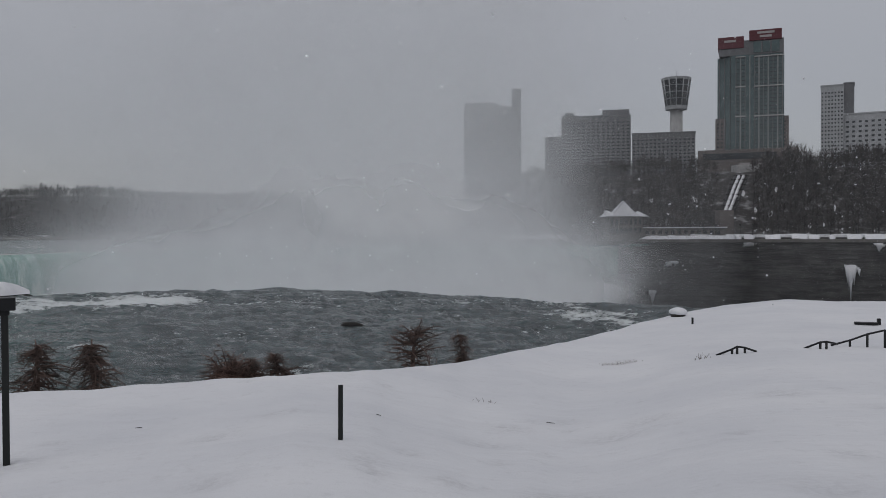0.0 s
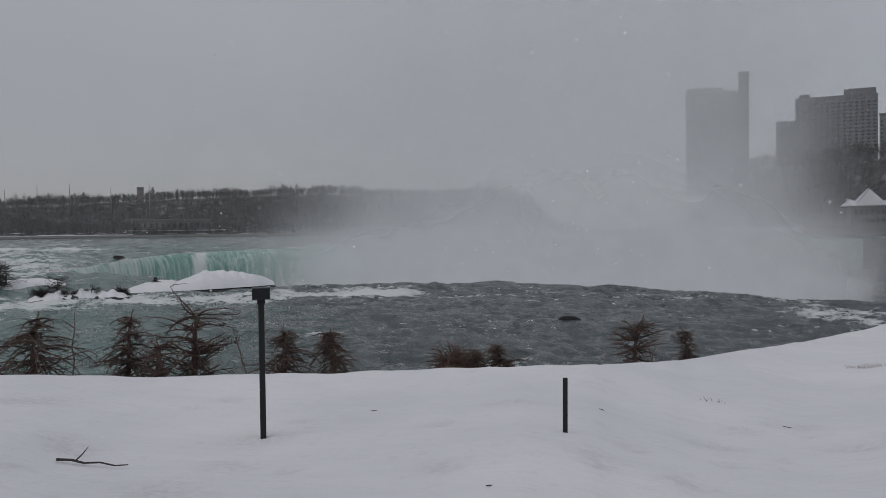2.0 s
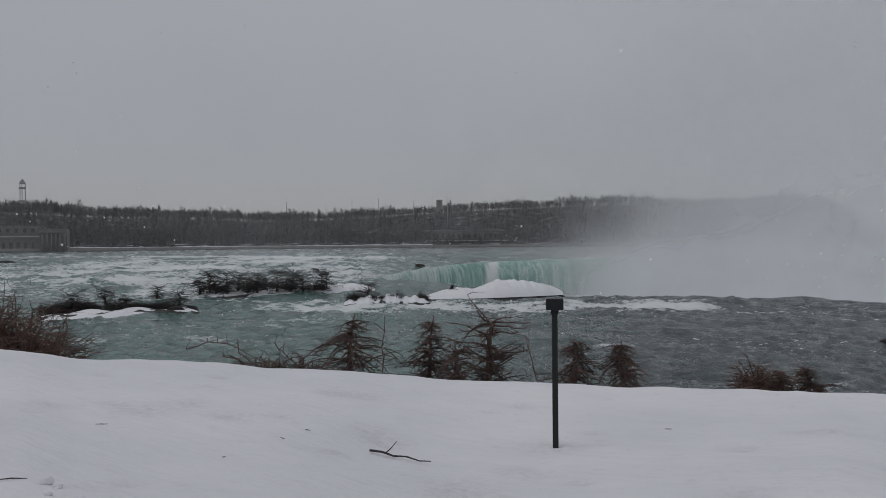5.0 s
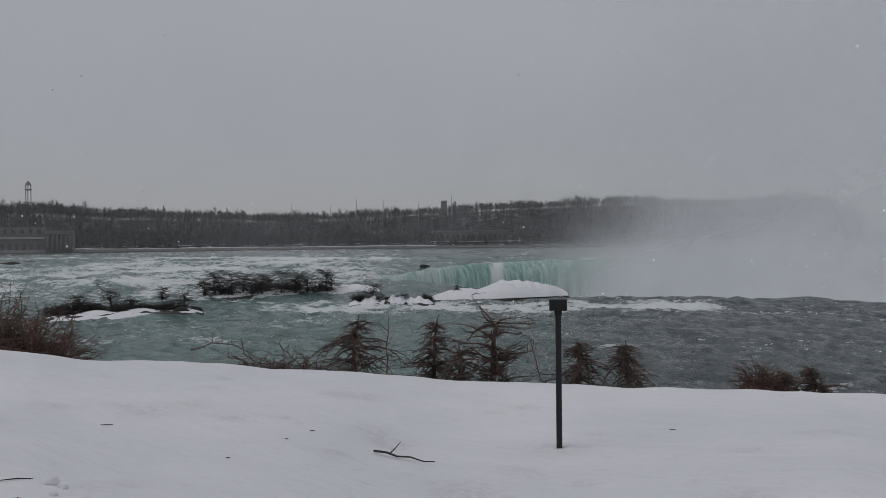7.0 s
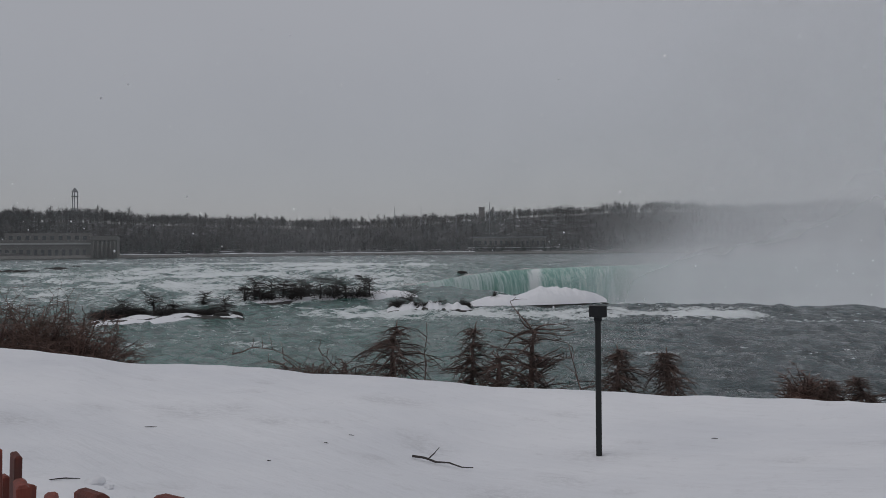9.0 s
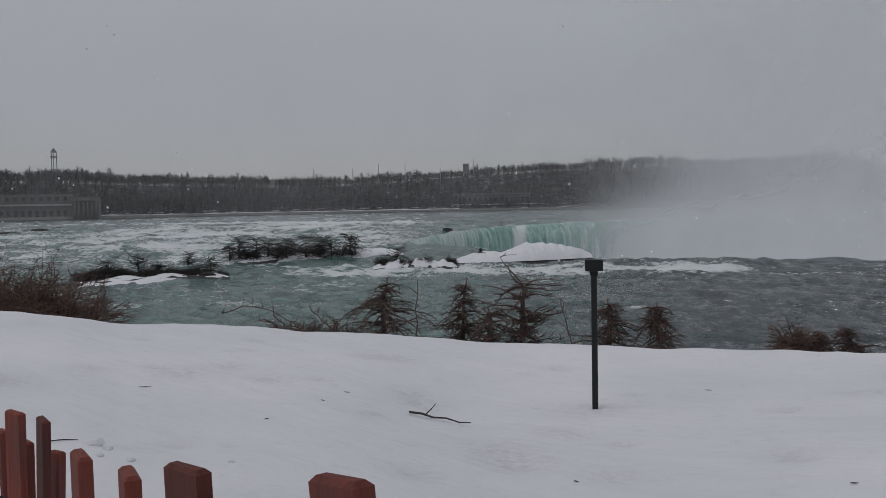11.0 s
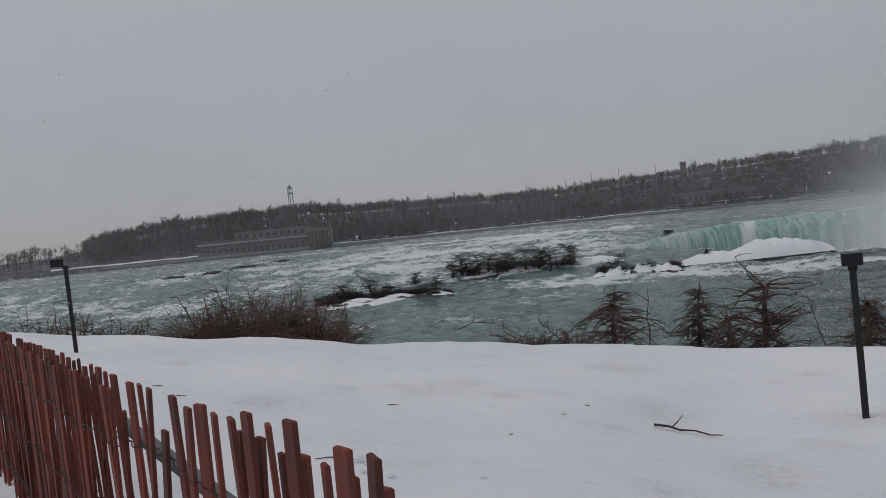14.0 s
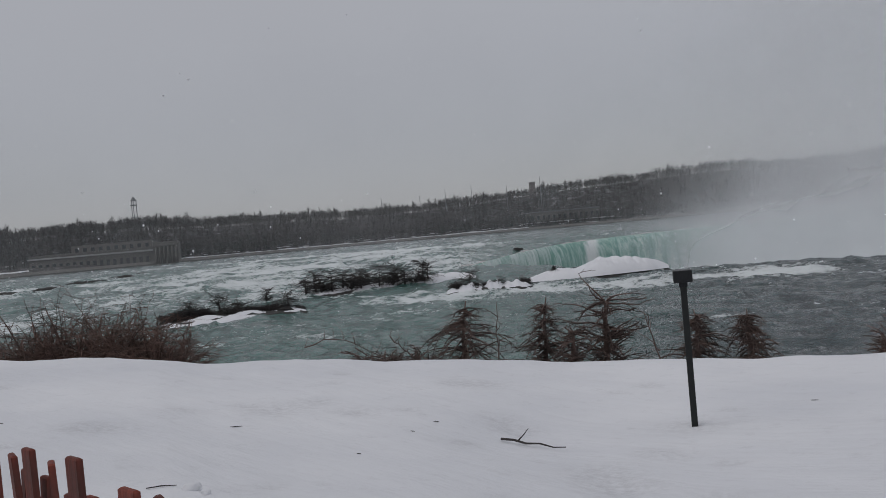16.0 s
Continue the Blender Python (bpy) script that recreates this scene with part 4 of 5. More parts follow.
def hotel_glass():
    h = standing("glass_hotel", -20.5, 720, 40)
    block(h, "podium", -40, 36, -22, 30, -8, 30, TAN)
    mid_ = block(h, "lower_tower", -27, 29, -8, 30, 30, 57, TAN, "brown precast lower storeys")
    window_columns(mid_, [6 + 3.3 * k for k in range(7)], [33 + 3.1 * k for k in range(7)], 1.5, 1.5, -8, DARK_GLASS)
    window_columns(mid_, [-25 + 3 * k for k in range(3)], [33 + 3.1 * k for k in range(7)], 1.5, 1.5, -8, DARK_GLASS)
    bm = bmesh.new()
    ring = [(-25.5, -4), (-11, -13), (-4, -13), (3, -11), (24, -11), (25.5, -8), (25.5, 28), (-25.5, 28)]
    for z0, z1 in ((28, 107),):
        a = [bm.verts.new((x, y, z0)) for x, y in ring]
        b = [bm.verts.new((x, y, z1)) for x, y in ring]
        for k in range(len(ring)):
            k2 = (k + 1) % len(ring)
            bm.faces.new((a[k], a[k2], b[k2], b[k]))
        bm.faces.new(b)
    tower = part("glass_tower", bm, GLASS, h, "green-grey glass curtain wall")
    for k, x in enumerate([-11, -7.5, -4, -0.5, 3, 6.5, 10, 13.5, 17, 20.5, 24]):
        y = -13.1 if x <= -4 else (-12.1 if x < 3 else -11.1)
        block(tower, "mullion", x - (0.55 if k % 2 else 0.25), x + (0.55 if k % 2 else 0.25), y - 0.35, y + 0.3, 30, 106, PALE_MULLION if k % 2 else GREYF, "", 0.05)
    for k, (x, y) in enumerate(((-24, -5), (-20, -7.5), (-15.5, -10.2))):
        block(tower, "mullion", x - 0.25, x + 0.25, y - 0.6, y + 0.3, 30, 106, GREYF, "", 0.05)
    for z in range(32, 106, 3):
        block(tower, "spandrel", 3, 24, -11.25, -10.9, z, z + 0.7, DARK_GLASS, "", 0.02)
        block(tower, "spandrel", -11, -4, -13.25, -12.9, z, z + 0.7, DARK_GLASS, "", 0.02)
    for z in (57, 81, 105):
        block(tower, "ledge", 2.6, 25.2, -11.7, -10.9, z, z + 0.9, CONCRETE, "", 0.1)
        block(tower, "ledge", -11.4, -3.6, -13.7, -12.9, z, z + 0.9, CONCRETE, "", 0.1)
    crown = block(h, "crown", -24, 25, -11.5, 28, 107, 119, GREYF, "setback crown with large panes", 0.4)
    for x in (5, 12, 19):
        block(crown, "pane", x - 2.8, x + 2.8, -12.0, -11.4, 108.5, 117, GLASS, "", 0.05)
    roof = block(h, "sign_band", -25, -5, -12.2, 24, 113, 122.5, REDF, "dark red roof band", 0.4)
    top = block(h, "sign_band", -1, 23.5, -12.4, 24, 118, 126.5, REDF, "dark red roof band with pale lettering", 0.4)
    for z, x0, x1 in ((123.2, 5, 18), (120.2, 7, 16)):
        block(top, "letter_bar", x0, x1, -12.65, -12.4, z, z + 1.7, LETTER, "", 0.0)
    block(roof, "letter_bar", -20, -11, -12.45, -12.2, 118, 119.8, LETTER, "", 0.0)
    block(h, "podium_glass", -36, 20, -22.4, -21.9, 22, 27, DARK_GLASS, "", 0.05)
    block(h, "letter_bar", -8, 12, -22.7, -22.4, 17, 19, LETTER, "", 0.0)
    block(h, "canopy", -12, 6, -27, -22, 6, 7.5, CONCRETE, "", 0.2)
    return tagged(h, "tall green glass hotel tower with dark red crown", "hotel")


def hotel_slab(az, r, z, w, d, hgt, floors, bays, wall_mat, label, turn=0.0, extra=()):
    h = standing("hotel", az, r, z, turn)
    wall = block(h, "wall", -w / 2, w / 2, -d / 2, d / 2, -12, hgt, wall_mat)
    step = w / bays
    window_columns(wall, [-w / 2 + step * (k + 0.5) for k in range(bays)], [2 + (hgt - 5) / floors * k for k in range(floors)], step * 0.48, (hgt - 5) / floors * 0.42, -d / 2, DARK_GLASS)
    block(h, "parapet", -w / 2 - 0.4, w / 2 + 0.4, -d / 2 - 0.4, d / 2 + 0.4, hgt, hgt + 1.2, wall_mat)
    for x0, x1, z1 in extra:
        block(h, "roof_block", x0, x1, -d / 4, d / 2, hgt + 1.2, z1, wall_mat)
    return tagged(h, label, "hotel")


def observation_tower():
    h = standing("observation_tower", -15.83, 790, 42)
    bm = bmesh.new()
    bmesh.ops.create_cone(bm, segments=20, radius1=6.2, radius2=5.6, depth=88, cap_ends=True, matrix=Matrix.Translation((0, 0, 34)))
    part("shaft", bm, CONCRETE, h, "", True)
    bm = bmesh.new()
    bmesh.ops.create_cone(bm, segments=12, radius1=9.2, radius2=12.8, depth=25, cap_ends=True, matrix=Matrix.Translation((0, 0, 91)))
    pod = part("pod", bm, DARK_GLASS, h, "flared glass pod")
    for k in range(12):
        a = 2 * math.pi * k / 12
        heap = Heap()
        heap.add(tube([Vector((math.cos(a) * 9.4, math.sin(a) * 9.4, 78.5)), Vector((math.cos(a) * 13.0, math.sin(a) * 13.0, 103.5))], [0.55, 0.55], 5))
        heap.object("rib", WHITEF, pod)
    for z, r_, t in ((77, 10.0, 3.4), (103.2, 13.4, 2.2), (91, 11.3, 0.7), (97, 12.1, 0.6), (85, 10.5, 0.6)):
        bm = bmesh.new()
        bmesh.ops.create_cone(bm, segments=24, radius1=r_ - 0.3, radius2=r_ + 0.1, depth=t, cap_ends=True, matrix=Matrix.Translation((0, 0, z)))
        part("ring", bm, WHITEF, pod)
    for x, z1 in ((0, 112), (-4, 108), (3.5, 107), (7, 106)):
        heap = Heap()
        heap.add(tube([Vector((x, 0, 104)), Vector((x, 0, z1))], [0.3, 0.15], 5))
        heap.object("antenna", BLACK_STEEL, pod)
    return tagged(h, "white observation tower with flared glass pod", "tower")


hotel_glass()
observation_tower()
hotel_slab(-15.0, 760, 42, 54, 22, 49, 14, 15, GREYF, "long grey hotel below the observation tower")
hotel_slab(-10.5, 770, 44, 62, 26, 65, 20, 14, GREYF, "stepped grey hotel block half hidden in spray", 0, ((-28, -20, 70), (6, 30, 72)))
hotel_slab(-7.6, 790, 40, 16, 20, 53, 16, 4, GREYF, "lower grey hotel wing half hidden in spray")
hotel_slab(-3.2, 800, 44, 50, 28, 80, 26, 12, GREYF, "tall pale hotel slab veiled by spray", 0, ((-24, 8, 86),))
hotel_slab(-5.05, 802, 44, 9, 26, 97, 30, 3, GREYF, "tall pale hotel edge tower veiled by spray")
hotel_slab(-25.35, 760, 44, 17, 20, 80, 24, 7, WHITEF, "slim white hotel tower with dark windows")
hotel_slab(-26.3, 775, 44, 8, 14, 84, 0 or 1, 1, GREYF, "grey lift tower behind the white hotel")
hotel_slab(-28.9, 770, 44, 76, 20, 57, 13, 16, WHITEF, "broad white hotel wing with rows of dark windows")
hotel_slab(-24.1, 690, 42, 12, 12, 14, 3, 3, TAN, "small brown building among trees on the bluff")


def roofed_house(az, r, z):
    h = standing("lookout_house", az, r, z, 12)
    wall = block(h, "wall", -8.5, 8.5, -6, 6, -3, 9.6, STONE, "dark stone walls")
    window_columns(wall, [-6.8 + 2.3 * k for k in range(7)], [1.5, 5.5], 1.2, 2.4, -6, DARK_GLASS)
    for x0, x1, zt, yy in ((-6, 5.5, 17.4, 0), (-10, -5, 12.6, 1), (5, 10, 12.2, 1)):
        bm = bmesh.new()
        cx = (x0 + x1) / 2
        v = [bm.verts.new(p) for p in ((x0 - 1, -7, 9.5), (x1 + 1, -7, 9.5), (x1 + 1, 7, 9.5), (x0 - 1, 7, 9.5), (cx - 0.6, -1 + yy, zt), (cx + 0.6, 1 + yy, zt))]
        for f in ((0, 1, 5, 4), (1, 2, 5), (2, 3, 4, 5), (3, 0, 4)):
            bm.faces.new([v[k] for k in f])
        part("roof", bm, SNOW, h, "steep snow-covered hipped roof")
    block(h, "chimney", -2.4, -1.2, 1, 2.4, 13, 18.6, STONE)
    block(h, "terrace", -30, 40, -13, -9, -4, 0.6, STONE, "long stone terrace")
    wing = block(h, "wing", 9, 50, -4, 8, -3, 3.6, STONE, "low dark wing")
    window_columns(wing, [11 + 3.2 * k for k in range(12)], [0.4], 1.8, 2.0, -4, DARK_GLASS)
    block(h, "wing_roof", 8.5, 50.5, -5, 9, 3.6, 4.2, SNOW, "snow-covered flat roof")
    return tagged(h, "dark stone visitor house with steep snowy roof", "house")


roofed_house(-12.35, 420, 1.2)


def incline():
    h = empty("incline_railway")
    for k, off in enumerate((-0.42, -0.14, 0.14, 0.42)):
        heap = Heap()
        pts = [far_place_land(-18.95 - 1.0 * s + off, 112 + 62 * s)[0] + Vector((0, 0, 2.2)) for s in (0, 0.33, 0.66, 1)]
        heap.add(tube(pts, [0.5 if k in (0, 3) else 1.0] * 4, 5))
        heap.object("track", BLACK_STEEL if k in (0, 3) else SNOW, h)
    for k in range(9):
        s_ = k / 8
        ends = [far_place_land(-18.95 - 1.0 * s_ + off, 112 + 62 * s_)[0] + Vector((0, 0, 2.9)) for off in (-0.5, 0.5)]
        heap = Heap()
        heap.add(tube(ends, [0.35, 0.35], 4))
        heap.object("tie", BLACK_STEEL, h)
    p = far_place_land(-20.2, 200)[0]
    part("upper_station", boxes((p.x - 8, p.x + 8, p.y - 5, p.y + 5, p.z - 2, p.z + 4), bevel=0.3), CONCRETE, h)
    p = far_place_land(-18.9, 70)[0]
    part("lower_station", boxes((p.x - 4, p.x + 4, p.y - 4, p.y + 4, p.z - 2, p.z + 14), bevel=0.3), TAN, h)
    return tagged(h, "snowy incline railway running up the bluff", "railway")


incline()
for k in range(16):
    p = far_place_land(-33.5 + 1.15 * k + 0.2 * math.sin(k * 3), 16)[0]
    lamp = empty("street_lamp", pose(p.x, p.y, 0.6))
    heap = Heap()
    heap.add(tube([Vector((0, 0, 0)), Vector((0, 0, 5.2))], [0.14, 0.1], 5))
    heap.object("pole", BLACK_STEEL, lamp)
    part("lantern", boxes((-0.35, 0.35, -0.35, 0.35, 5.2, 6.0), bevel=0.08), BLACK_STEEL, lamp)
    tagged(lamp, "dark street lamp on the gorge promenade", "street lamp", "street lamps on the promenade")


def power_house():
    r, az = 668, 64.6
    h = standing("power_house", az, r, -2.0, -8)
    wall = block(h, "wall", -52, 46, 0, 28, -2, 13.5, STONE, "weathered grey limestone")
    cent = block(h, "centre_hall", -24, 34, 10, 34, 13.5, 20, STONE)
    port = block(h, "portico", 36, 54, -6, 26, -2, 17.5, STONE, "columned end pavilion")
    for k in range(6):
        heap = Heap()
        heap.add(tube([Vector((38 + 2.9 * k, -7.2, 1)), Vector((38 + 2.9 * k, -7.2, 14))], [0.85, 0.75], 8))
        heap.object("column", STONE, port)
    block(port, "cornice", 35.5, 54.5, -8.2, 26.5, 14.2, 15.6, STONE, "", 0.2)
    block(wall, "cornice", -52.6, 36, -0.8, 0.4, 11.4, 12.6, CONCRETE, "", 0.15)
    window_columns(wall, [-49 + 4.7 * k for k in range(18)], [1.5], 2.4, 6.2, 0, DARK_GLASS, "window", CONCRETE)
    window_columns(cent, [-20 + 5.6 * k for k in range(10)], [15], 2.6, 3.0, 10, DARK_GLASS, "window")
    block(h, "parapet", -52.4, 46, -0.3, 0.6, 13.5, 14.6, STONE, "", 0.1)
    block(h, "sea_wall", -120, 56, -16, -9, -4, 0.6, STONE, "low stone sea wall", 0.3)
    return tagged(h, "long grey limestone power house by the river", "power station")


power_house()
mill = standing("old_mill", 33.6, 985, 4, 0)
mill_wall = block(mill, "wall", -44, 44, 0, 22, -6, 14, STONE)
window_columns(mill_wall, [-41 + 6.3 * k for k in range(14)], [5], 2.6, 5.0, 0, DARK_GLASS, "window")
block(mill, "roof", -45, 45, -1, 23, 14, 15.2, GREYF)
block(mill, "ledge", -50, 60, -3, 0, 1.5, 2.6, SNOW, "snow-covered ledge")
tagged(mill, "long low stone mill with arched windows by the shore", "mill")
block_t = standing("brick_tower", 35.5, 1150, 30)
block(block_t, "shaft", -4.2, 4.2, -4.2, 4.2, -10, 33, TAN)
block(block_t, "cap", -4.6, 4.6, -4.6, 4.6, 33, 34.2, TAN)
tagged(block_t, "square dark tower rising over the woods", "tower")
for az, top in ((46.1, 58), (41.6, 62), (39.75, 64), (34.95, 67), (43.4, 56), (37.3, 60)):
    mast = standing("mast", az, 1080, 20)
    heap = Heap()
    heap.add(tube([Vector((0, 0, 0)), Vector((0, 0, top - 20))], [0.55, 0.35], 5))
    heap.object("pole", GREYF, mast)
    tagged(mast, "thin grey mast rising over the woods", "mast", "masts over the woods")
pylon = standing("monument_tower", 62.5, 900, 20)
for k in range(3):
    a = 2 * math.pi * k / 3 + 0.4
    heap = Heap()
    heap.add(tube([Vector((math.cos(a) * 2.9, math.sin(a) * 2.9, 0)), Vector((math.cos(a) * 2.6, math.sin(a) * 2.6, 45))], [0.42, 0.38], 6))
    heap.object("column", GREYF, pylon)
bm = bmesh.new()
bmesh.ops.create_cone(bm, segments=8, radius1=3.4, radius2=0.2, depth=4.5, cap_ends=True, matrix=Matrix.Translation((0, 0, 47.2)))
part("cap", bm, GREYF, pylon)
for z in (14, 28, 40.5):
    bm = bmesh.new()
    bmesh.ops.create_cone(bm, segments=8, radius1=3.4, radius2=3.4, depth=1.0, cap_ends=True, matrix=Matrix.Translation((0, 0, z)))
    part("ring", bm, GREYF, pylon)
tagged(pylon, "slender grey three-column monument over the trees", "tower")

# ---------------------------------------------------------------- small things on the snow
TWIG_XY = [(-6.80, 8.02), (-6.63, 8.06), (-6.48, 8.09), (-6.3, 8.13), (-6.1, 8.13), (-5.92, 8.12)]
tw = [Vector((x, y, drop_on_ground(x, y) + 0.03 + 0.02 * (k % 2))) for k, (x, y) in enumerate(TWIG_XY)]
fork = tw[1].lerp(tw[2], 0.3)
loose_branch("broken_branch", tw, 0.017, DARK_BARK, "dark broken branch lying on the snow", "branch", [[fork, fork + Vector((0.06, 0.05, 0.07)), fork + Vector((0.12, 0.08, 0.15))]])


def seen_along(az, el):
    """Where the line of sight at that azimuth and depth below the eye meets the snow."""
    r = 3.0
    while r < 70 and EYE + r * math.tan(radians(el)) > ground_z(az, r):
        r += 0.05
    return r


def stair_rail(az, r, points, label):
    base = standing("stair_rail", az, r, 0)
    p = polar(az, r)
    zb = drop_on_ground(p.x, p.y)
    heap = Heap()
    heap.add(tube([Vector((x, y, zb + z)) for x, y, z in points], [0.026] * len(points), 7))
    heap.object("rail", BLACK_STEEL, base)
    for x, y, z in points[1:-1]:
        leg = Heap()
        leg.add(tube([Vector((x, y, zb + z)), Vector((x, y, zb - 0.6))], [0.03, 0.03], 6))
        leg.object("leg", BLACK_STEEL, base)
    return tagged(base, label, "handrail", "stair rails half buried in snow")


stair_rail(-19.6, seen_along(-19.6, -7.8), [(-0.48, 0, -0.06), (-0.1, 0, 0.11), (0.02, 0, 0.18), (0.2, 0.1, 0.15), (0.47, 0.3, 0.04)], "black steel stair rail half buried in snow")
stair_rail(-24.6, seen_along(-24.6, -7.25), [(-0.4, 0, -0.02), (0.0, 0, 0.17), (0.14, 0, 0.19), (0.4, 0.2, 0.12)], "black steel stair rail half buried in snow")
stair_rail(-27.0, seen_along(-27.0, -7.0), [(-0.75, 0, 0.0), (-0.3, 0, 0.16), (0.1, 0, 0.34), (0.5, 0, 0.46), (0.58, 0, 0.42), (0.58, 0, -0.3)], "black steel stair rail half buried in snow")

lump_p = polar(-15.96, seen_along(-15.96, -5.5))
bm = bmesh.new()
bmesh.ops.create_icosphere(bm, subdivisions=3, radius=0.34)
for v in bm.verts:
    v.co = Vector((v.co.x * 1.15, v.co.y, v.co.z * 0.55)) * (1 + 0.25 * fbm(v.co.x * 3, v.co.y * 3, v.co.z * 3))
lump = empty("snowy_boulder", pose(lump_p.x, lump_p.y, drop_on_ground(lump_p.x, lump_p.y) + 0.22))
part("snow_cap", bm, SNOW, lump, "rounded cap of snow", True)
bm = bmesh.new()
bmesh.ops.create_icosphere(bm, subdivisions=2, radius=0.3)
for v in bm.verts:
    v.co = Vector((v.co.x * 1.05, v.co.y, v.co.z * 0.8 - 0.17)) * (1 + 0.2 * fbm(v.co.x * 4, v.co.y * 4, v.co.z * 4))
part("stone", bm, ROCK, lump, "dark stone")
tagged(lump, "dark boulder capped with snow near the crest", "boulder")

for az, r, h, w in ((-16.87, seen_along(-16.87, -5.96), 0.25, 0.07), (-27.9, seen_along(-27.9, -5.6), 0.22, 0.1)):
    p = polar(az, r)
    post = empty("short_post", pose(p.x, p.y, drop_on_ground(p.x, p.y)))
    part("post", boxes((-w / 2, w / 2, -w / 2, w / 2, -0.2, h), bevel=0.01), BLACK_STEEL, post)
    tagged(post, "short dark post standing out of the snow", "post", "short posts in the snow")
p = polar(-27.2, seen_along(-27.2, -5.65))
bench = empty("buried_bench", pose(p.x, p.y, drop_on_ground(p.x, p.y), 0, 0, -20))
for k in range(3):
    part("slat", boxes((-0.36, 0.36, -0.15 + 0.11 * k, -0.06 + 0.11 * k, 0.02, 0.1), bevel=0.01), BLACK_STEEL, bench)
tagged(bench, "dark bench seat almost buried in snow", "bench")


CLODS = [(-6.28, 3.52, 0.06), (-6.15, 3.56, 0.035), (-6.36, 3.60, 0.03), (-5.9, 3.6, 0.03), (-5.6, 4.3, 0.025), (-6.0, 3.4, 0.025)]


def snow_clod(x, y, size, seed):
    bm_ = bmesh.new()
    bmesh.ops.create_icosphere(bm_, subdivisions=3, radius=size)
    for v in bm_.verts:
        v.co = Vector((v.co.x * 1.3, v.co.y, v.co.z * 0.75)) * (1 + 0.6 * fbm(v.co.x / size * 0.9 + seed, v.co.y / size * 0.9, v.co.z / size * 0.9))
    clod = part("snow_clod", bm_, SNOW, None, "", True)
    clod.matrix_basis = pose(x, y, drop_on_ground(x, y) + size * 0.25, 0, 0, seed * 70)
    return tagged(clod, "small lump of crusted snow lying on the snow", "snow clod", "snow clods near the fence")


for k, (x, y, size) in enumerate(CLODS):
    snow_clod(x, y, size, k + 1)


def grass_tuft(az, r, count, spread, height, seed):
    rng_, heap = random.Random(seed), Heap()
    p = polar(az, r)
    for _ in range(count):
        x, y = rng_.gauss(0, spread), rng_.gauss(0, spread * 0.4)
        z = drop_on_ground(p.x + x, p.y + y)
        s = Vector((p.x + x, p.y + y, z - 0.03))
        heap.add(tube(*bough(rng_, s, Vector((rng_.uniform(-0.6, 0.6), rng_.uniform(-0.4, 0.4), 1)), height * rng_.uniform(0.4, 1.0), 0.08, 0.15, 4, 0.006, 0.002), 3))
    return tagged(heap.object("grass_tuft", BARK), "dry brown grass poking through the snow", "grass", kind="stuff")


grass_tuft(-12.0, seen_along(-12.0, -8.8), 60, 0.26, 0.16, 1)
grass_tuft(-17.3, seen_along(-17.3, -8.25), 16, 0.12, 0.22, 2)
grass_tuft(-2.9, 15.5, 10, 0.10, 0.16, 3)
rng = random.Random(77)
for k, (az, r, length) in enumerate(((57.6, seen_along(57.6, -11.2), 0.2), (46.2, seen_along(46.2, -12.9), 0.07), (71.3, 11.5, 0.24), (72.5, 12.4, 0.2), (38.2, 6.2, 0.12), (12.0, 7.3, 0.08), (-7.5, 14.0, 0.2), (4.3, 12.0, 0.1), (29.2, 7.4, 0.06), (62.5, 7.25, 0.3), (44.5, 11.2, 0.1), (50.0, 9.0, 0.06), (20.0, 12.5, 0.14))):
    p = polar(az, r)
    a = rng.uniform(-0.5, 0.5) + radians(az)
    q = [Vector((p.x + math.cos(a) * s * length * 0.75, p.y + math.sin(a) * s * length * 0.75, 0)) for s in (-0.5, 0, 0.5)]
    for v in q:
        v.z = drop_on_ground(v.x, v.y) + 0.012
    heap = Heap()
    heap.add(tube(q, [0.004, 0.006, 0.003], 5))
    tagged(heap.object("twig_scrap", DARK_BARK), "small dark twig scrap lying on the snow", "twig", "twig scraps on the snow")


# ---------------------------------------------------------------- red lath snow fence
FENCE = [(-1.45, 0.76), (-1.66, 0.78), (-1.98, 0.811), (-2.34, 0.844), (-2.81, 0.857), (-3.215, 0.884), (-4.5, 0.95), (-6.0, 1.04), (-10.0, 1.30)]
TOPS = [(0.0, 1.232), (0.21, 1.23), (0.53, 1.218), (0.89, 1.2), (1.36, 1.187), (1.77, 1.188), (3.0, 1.20), (8.5, 1.2)]


def fence_at(s):
    for (x0, y0), (x1, y1) in zip(FENCE, FENCE[1:]):
        seg = math.hypot(x1 - x0, y1 - y0)
        if s <= seg:
            return x0 + (x1 - x0) * s / seg, y0 + (y1 - y0) * s / seg, math.atan2(y1 - y0, x1 - x0)
        s -= seg
    return x1, y1, math.atan2(y1 - y0, x1 - x0)


def lath_mesh(length, blunt):
    bm = bmesh.new()
    box(bm, -0.021, 0.021, -0.006, 0.006, -length, 0)
    if blunt:
        for v in bm.verts:
            if v.co.z > -0.01:
                v.co.x *= 0.7
    bmesh.ops.bevel(bm, geom=[e for e in bm.edges if all(v.co.z > -0.01 for v in e.verts)], offset=0.003, segments=1, affect="EDGES")
    me = bpy.data.meshes.new("lath")
    bm.to_mesh(me)
    bm.free()
    me.materials.append(LATH)
    return me


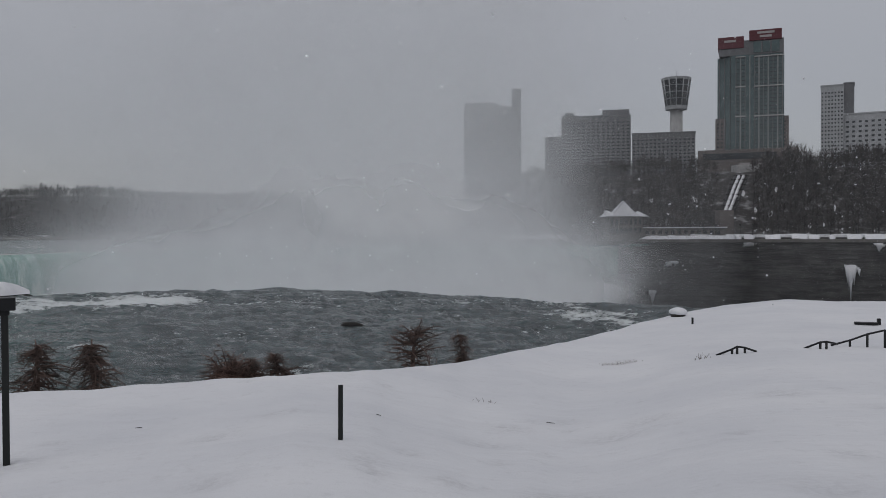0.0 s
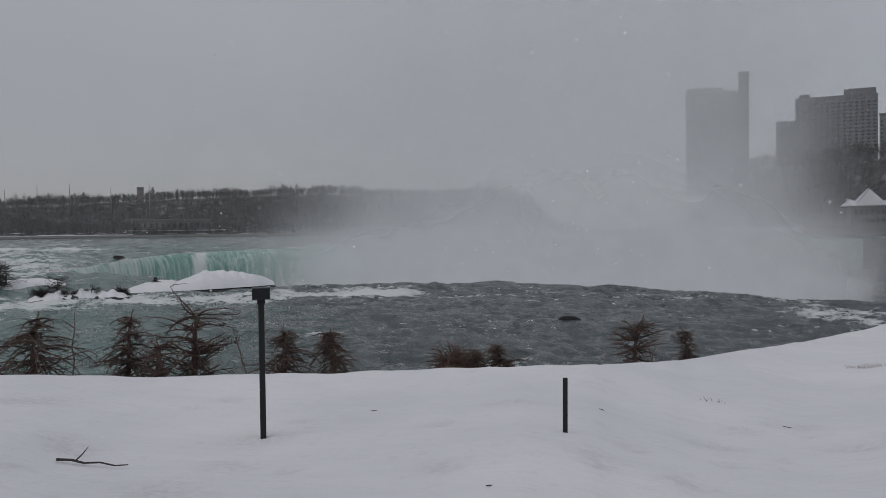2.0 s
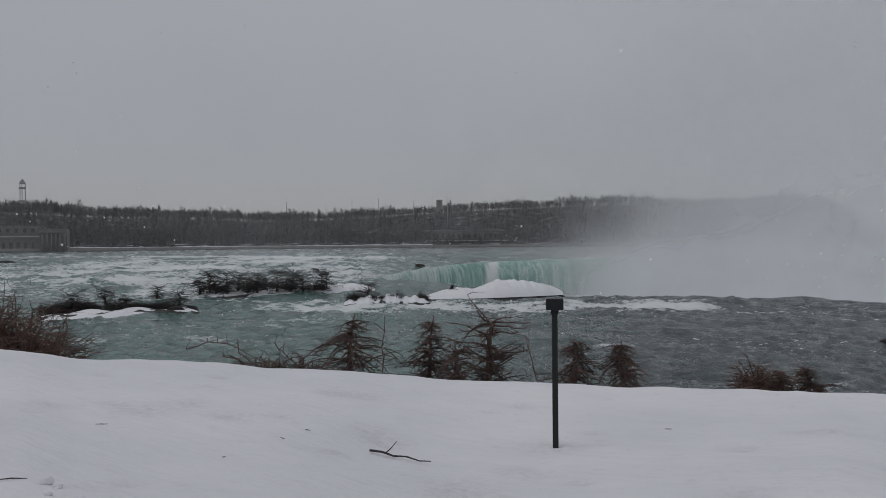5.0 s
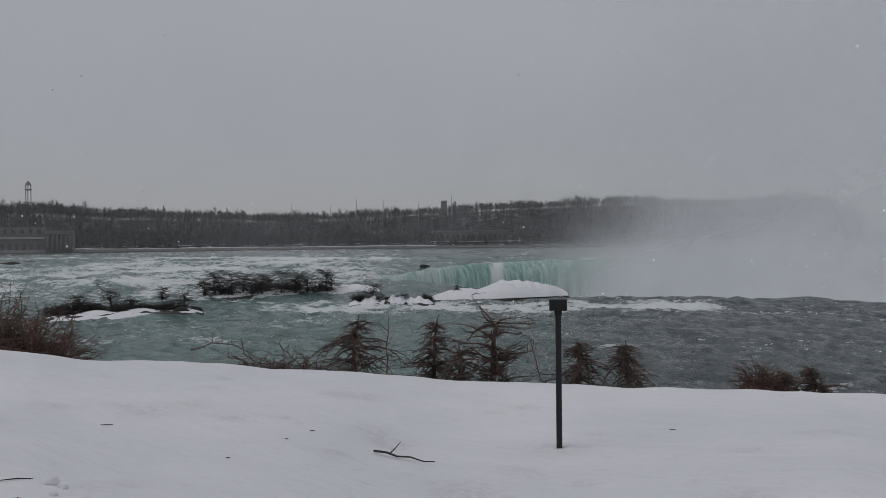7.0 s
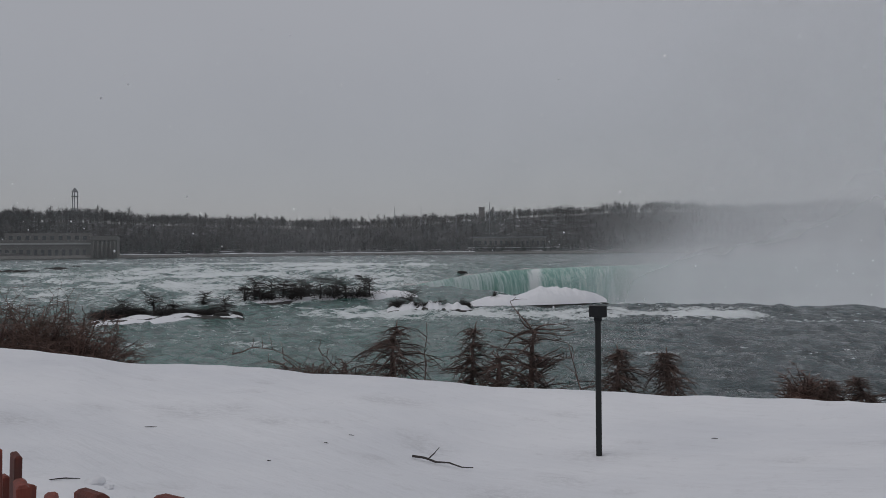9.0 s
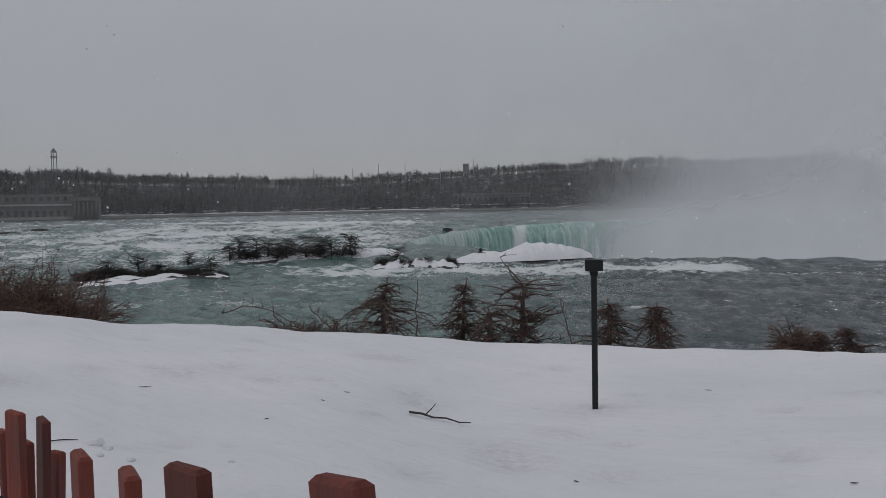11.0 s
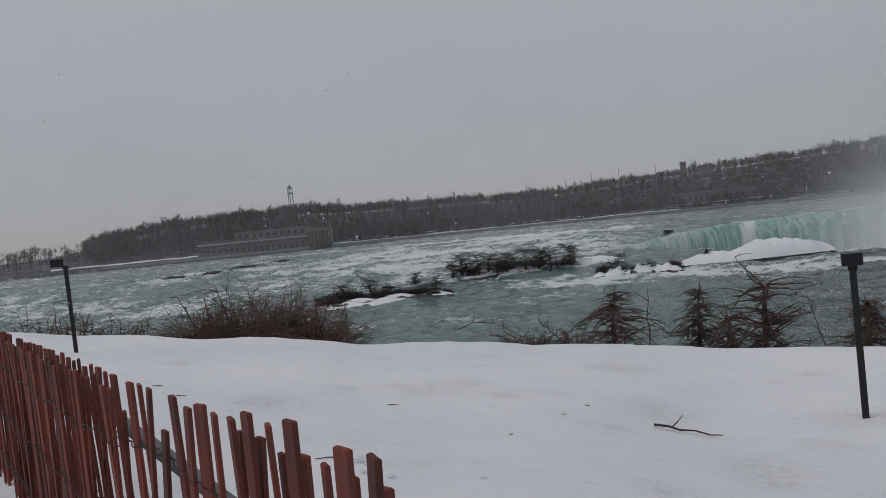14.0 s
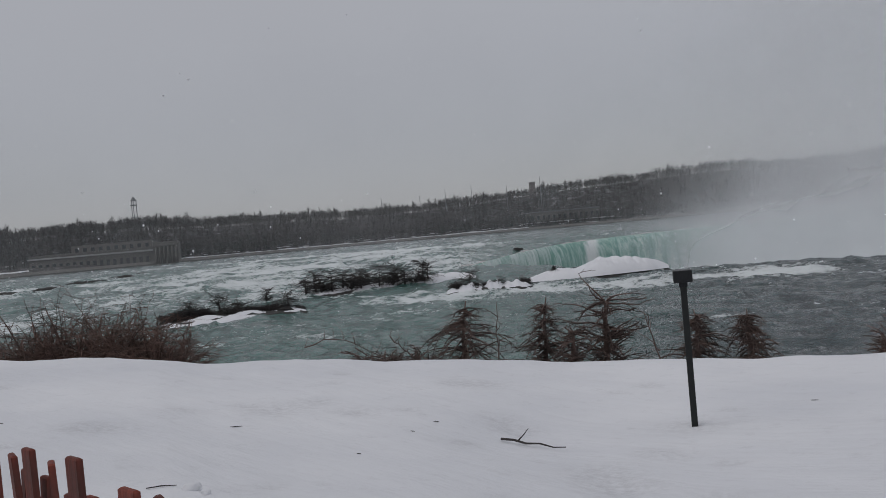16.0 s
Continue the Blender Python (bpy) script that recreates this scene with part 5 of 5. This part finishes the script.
def snow_fence(name, offset, pitch, start, end, drop, lean, seed, gaps, blunt, label):
    rng_ = random.Random(seed)
    base = empty(name, pose(0, 0, 0))
    meshes = [lath_mesh(1.2, blunt), lath_mesh(1.19, blunt)]
    s, tops = start, []
    while s < end:
        x, y, a = fence_at(s)
        n = Vector((-math.sin(a), math.cos(a), 0)) * offset
        z = lerp(TOPS, s) - drop + rng_.gauss(0, 0.008)
        short = rng_.random() < 0.04
        if rng_.random() > gaps:
            ob = new("lath", rng_.choice(meshes))
            ob.parent = base
            ob.matrix_basis = pose(x + n.x, y + n.y, z - (0.11 if short else 0), rng_.gauss(0, 1.2) + lean, rng_.gauss(0, 1.1), math.degrees(a) + rng_.gauss(0, 7))
        tops.append(Vector((x + n.x, y + n.y, z)))
        s += pitch * rng_.uniform(0.82, 1.2)
    for k, below in enumerate((0.20, 0.52, 0.86)):
        for side in (-1, 1):
            pts = []
            for i, p in enumerate(tops):
                sway = 0.012 * (1 if (i + (side > 0)) % 2 else -1)
                pts.append(p + Vector((0, sway, -below + 0.012 * math.sin(i * 0.7 + k) + 0.004 * side)))
            heap = Heap()
            heap.add(tube(pts, [0.0022] * len(pts), 4))
            heap.object("wire", WIRE, base)
    return tagged(base, label, "fence", "snow fence layers")


near_fence = snow_fence("snow_fence", 0.0, 0.115, 0.03, 8.2, 0.0, 0.0, 3, 0.03, False, "red-stained wooden lath snow fence bound with wire")
# the slack end of the fence, its laths twisted and sunk to different depths
for x, y, top, lean, turn in ((-0.515, 0.426, 1.414, -9, -15), (-0.719, 0.484, 1.368, -3, -5), (-0.80, 0.490, 1.348, -3, -25), (-0.915, 0.515, 1.336, -2, -20), (-0.67, 0.475, 1.352, -8, -40), (-0.64, 0.47, 1.318, -3, -25), (-0.61, 0.465, 1.308, -2, -25)):
    ob = new("lath", lath_mesh(1.2, False))
    ob.parent = near_fence
    ob.matrix_basis = pose(x, y, top, 0, lean, turn)
snow_fence("snow_fence", -0.03, 0.118, 0.06, 0.85, 0.065, 1.0, 8, 0.1, True, "weathered brown second layer of lath snow fence")
snow_fence("snow_fence", 0.045, 0.1, 1.75, 8.2, 0.02, -2.0, 13, 0.06, False, "red-stained second layer of lath snow fence")
rail = empty("pipe_rail")
heap = Heap()
heap.add(tube([Vector((-2.3, 1.05, 0.74)), Vector((-4.95, 1.12, 0.97)), Vector((-9.0, 1.4, 0.98))], [0.03] * 3, 10))
heap.object("rail", GREYF, rail)
for x, y in ((-2.8, 1.06), (-4.95, 1.12), (-7.0, 1.26)):
    heap = Heap()
    heap.add(tube([Vector((x, y, 0.78 if x > -3 else 0.96)), Vector((x, y, -0.5))], [0.027, 0.027], 8))
    heap.object("post", GREYF, rail)
tagged(rail, "grey steel pipe rail standing behind the fence", "handrail")


# ---------------------------------------------------------------- falling snow
rng, flakes = random.Random(99), Heap()
for _ in range(900):
    az, r = rng.uniform(-32, 84), 6 + 60 * rng.random() ** 1.3
    p = polar(az, r, EYE + r * math.tan(radians(rng.uniform(-5, 15))))
    if p.z < ground_z(az, r) + 0.3:
        continue
    q = rng.uniform(0.004, 0.009) * (1 + r * 0.03)
    flakes.add(([p + Vector((q, 0, 0)), p + Vector((0, q, 0)), p + Vector((-q, 0, 0)), p + Vector((0, -q, 0)), p + Vector((0, 0, q)), p + Vector((0, 0, -q))],
                [(0, 1, 4), (1, 2, 4), (2, 3, 4), (3, 0, 4), (1, 0, 5), (2, 1, 5), (3, 2, 5), (0, 3, 5)]))
tagged(flakes.object("falling_snow", SNOW), "light scattered snowflakes in the air", "snow", kind="stuff")
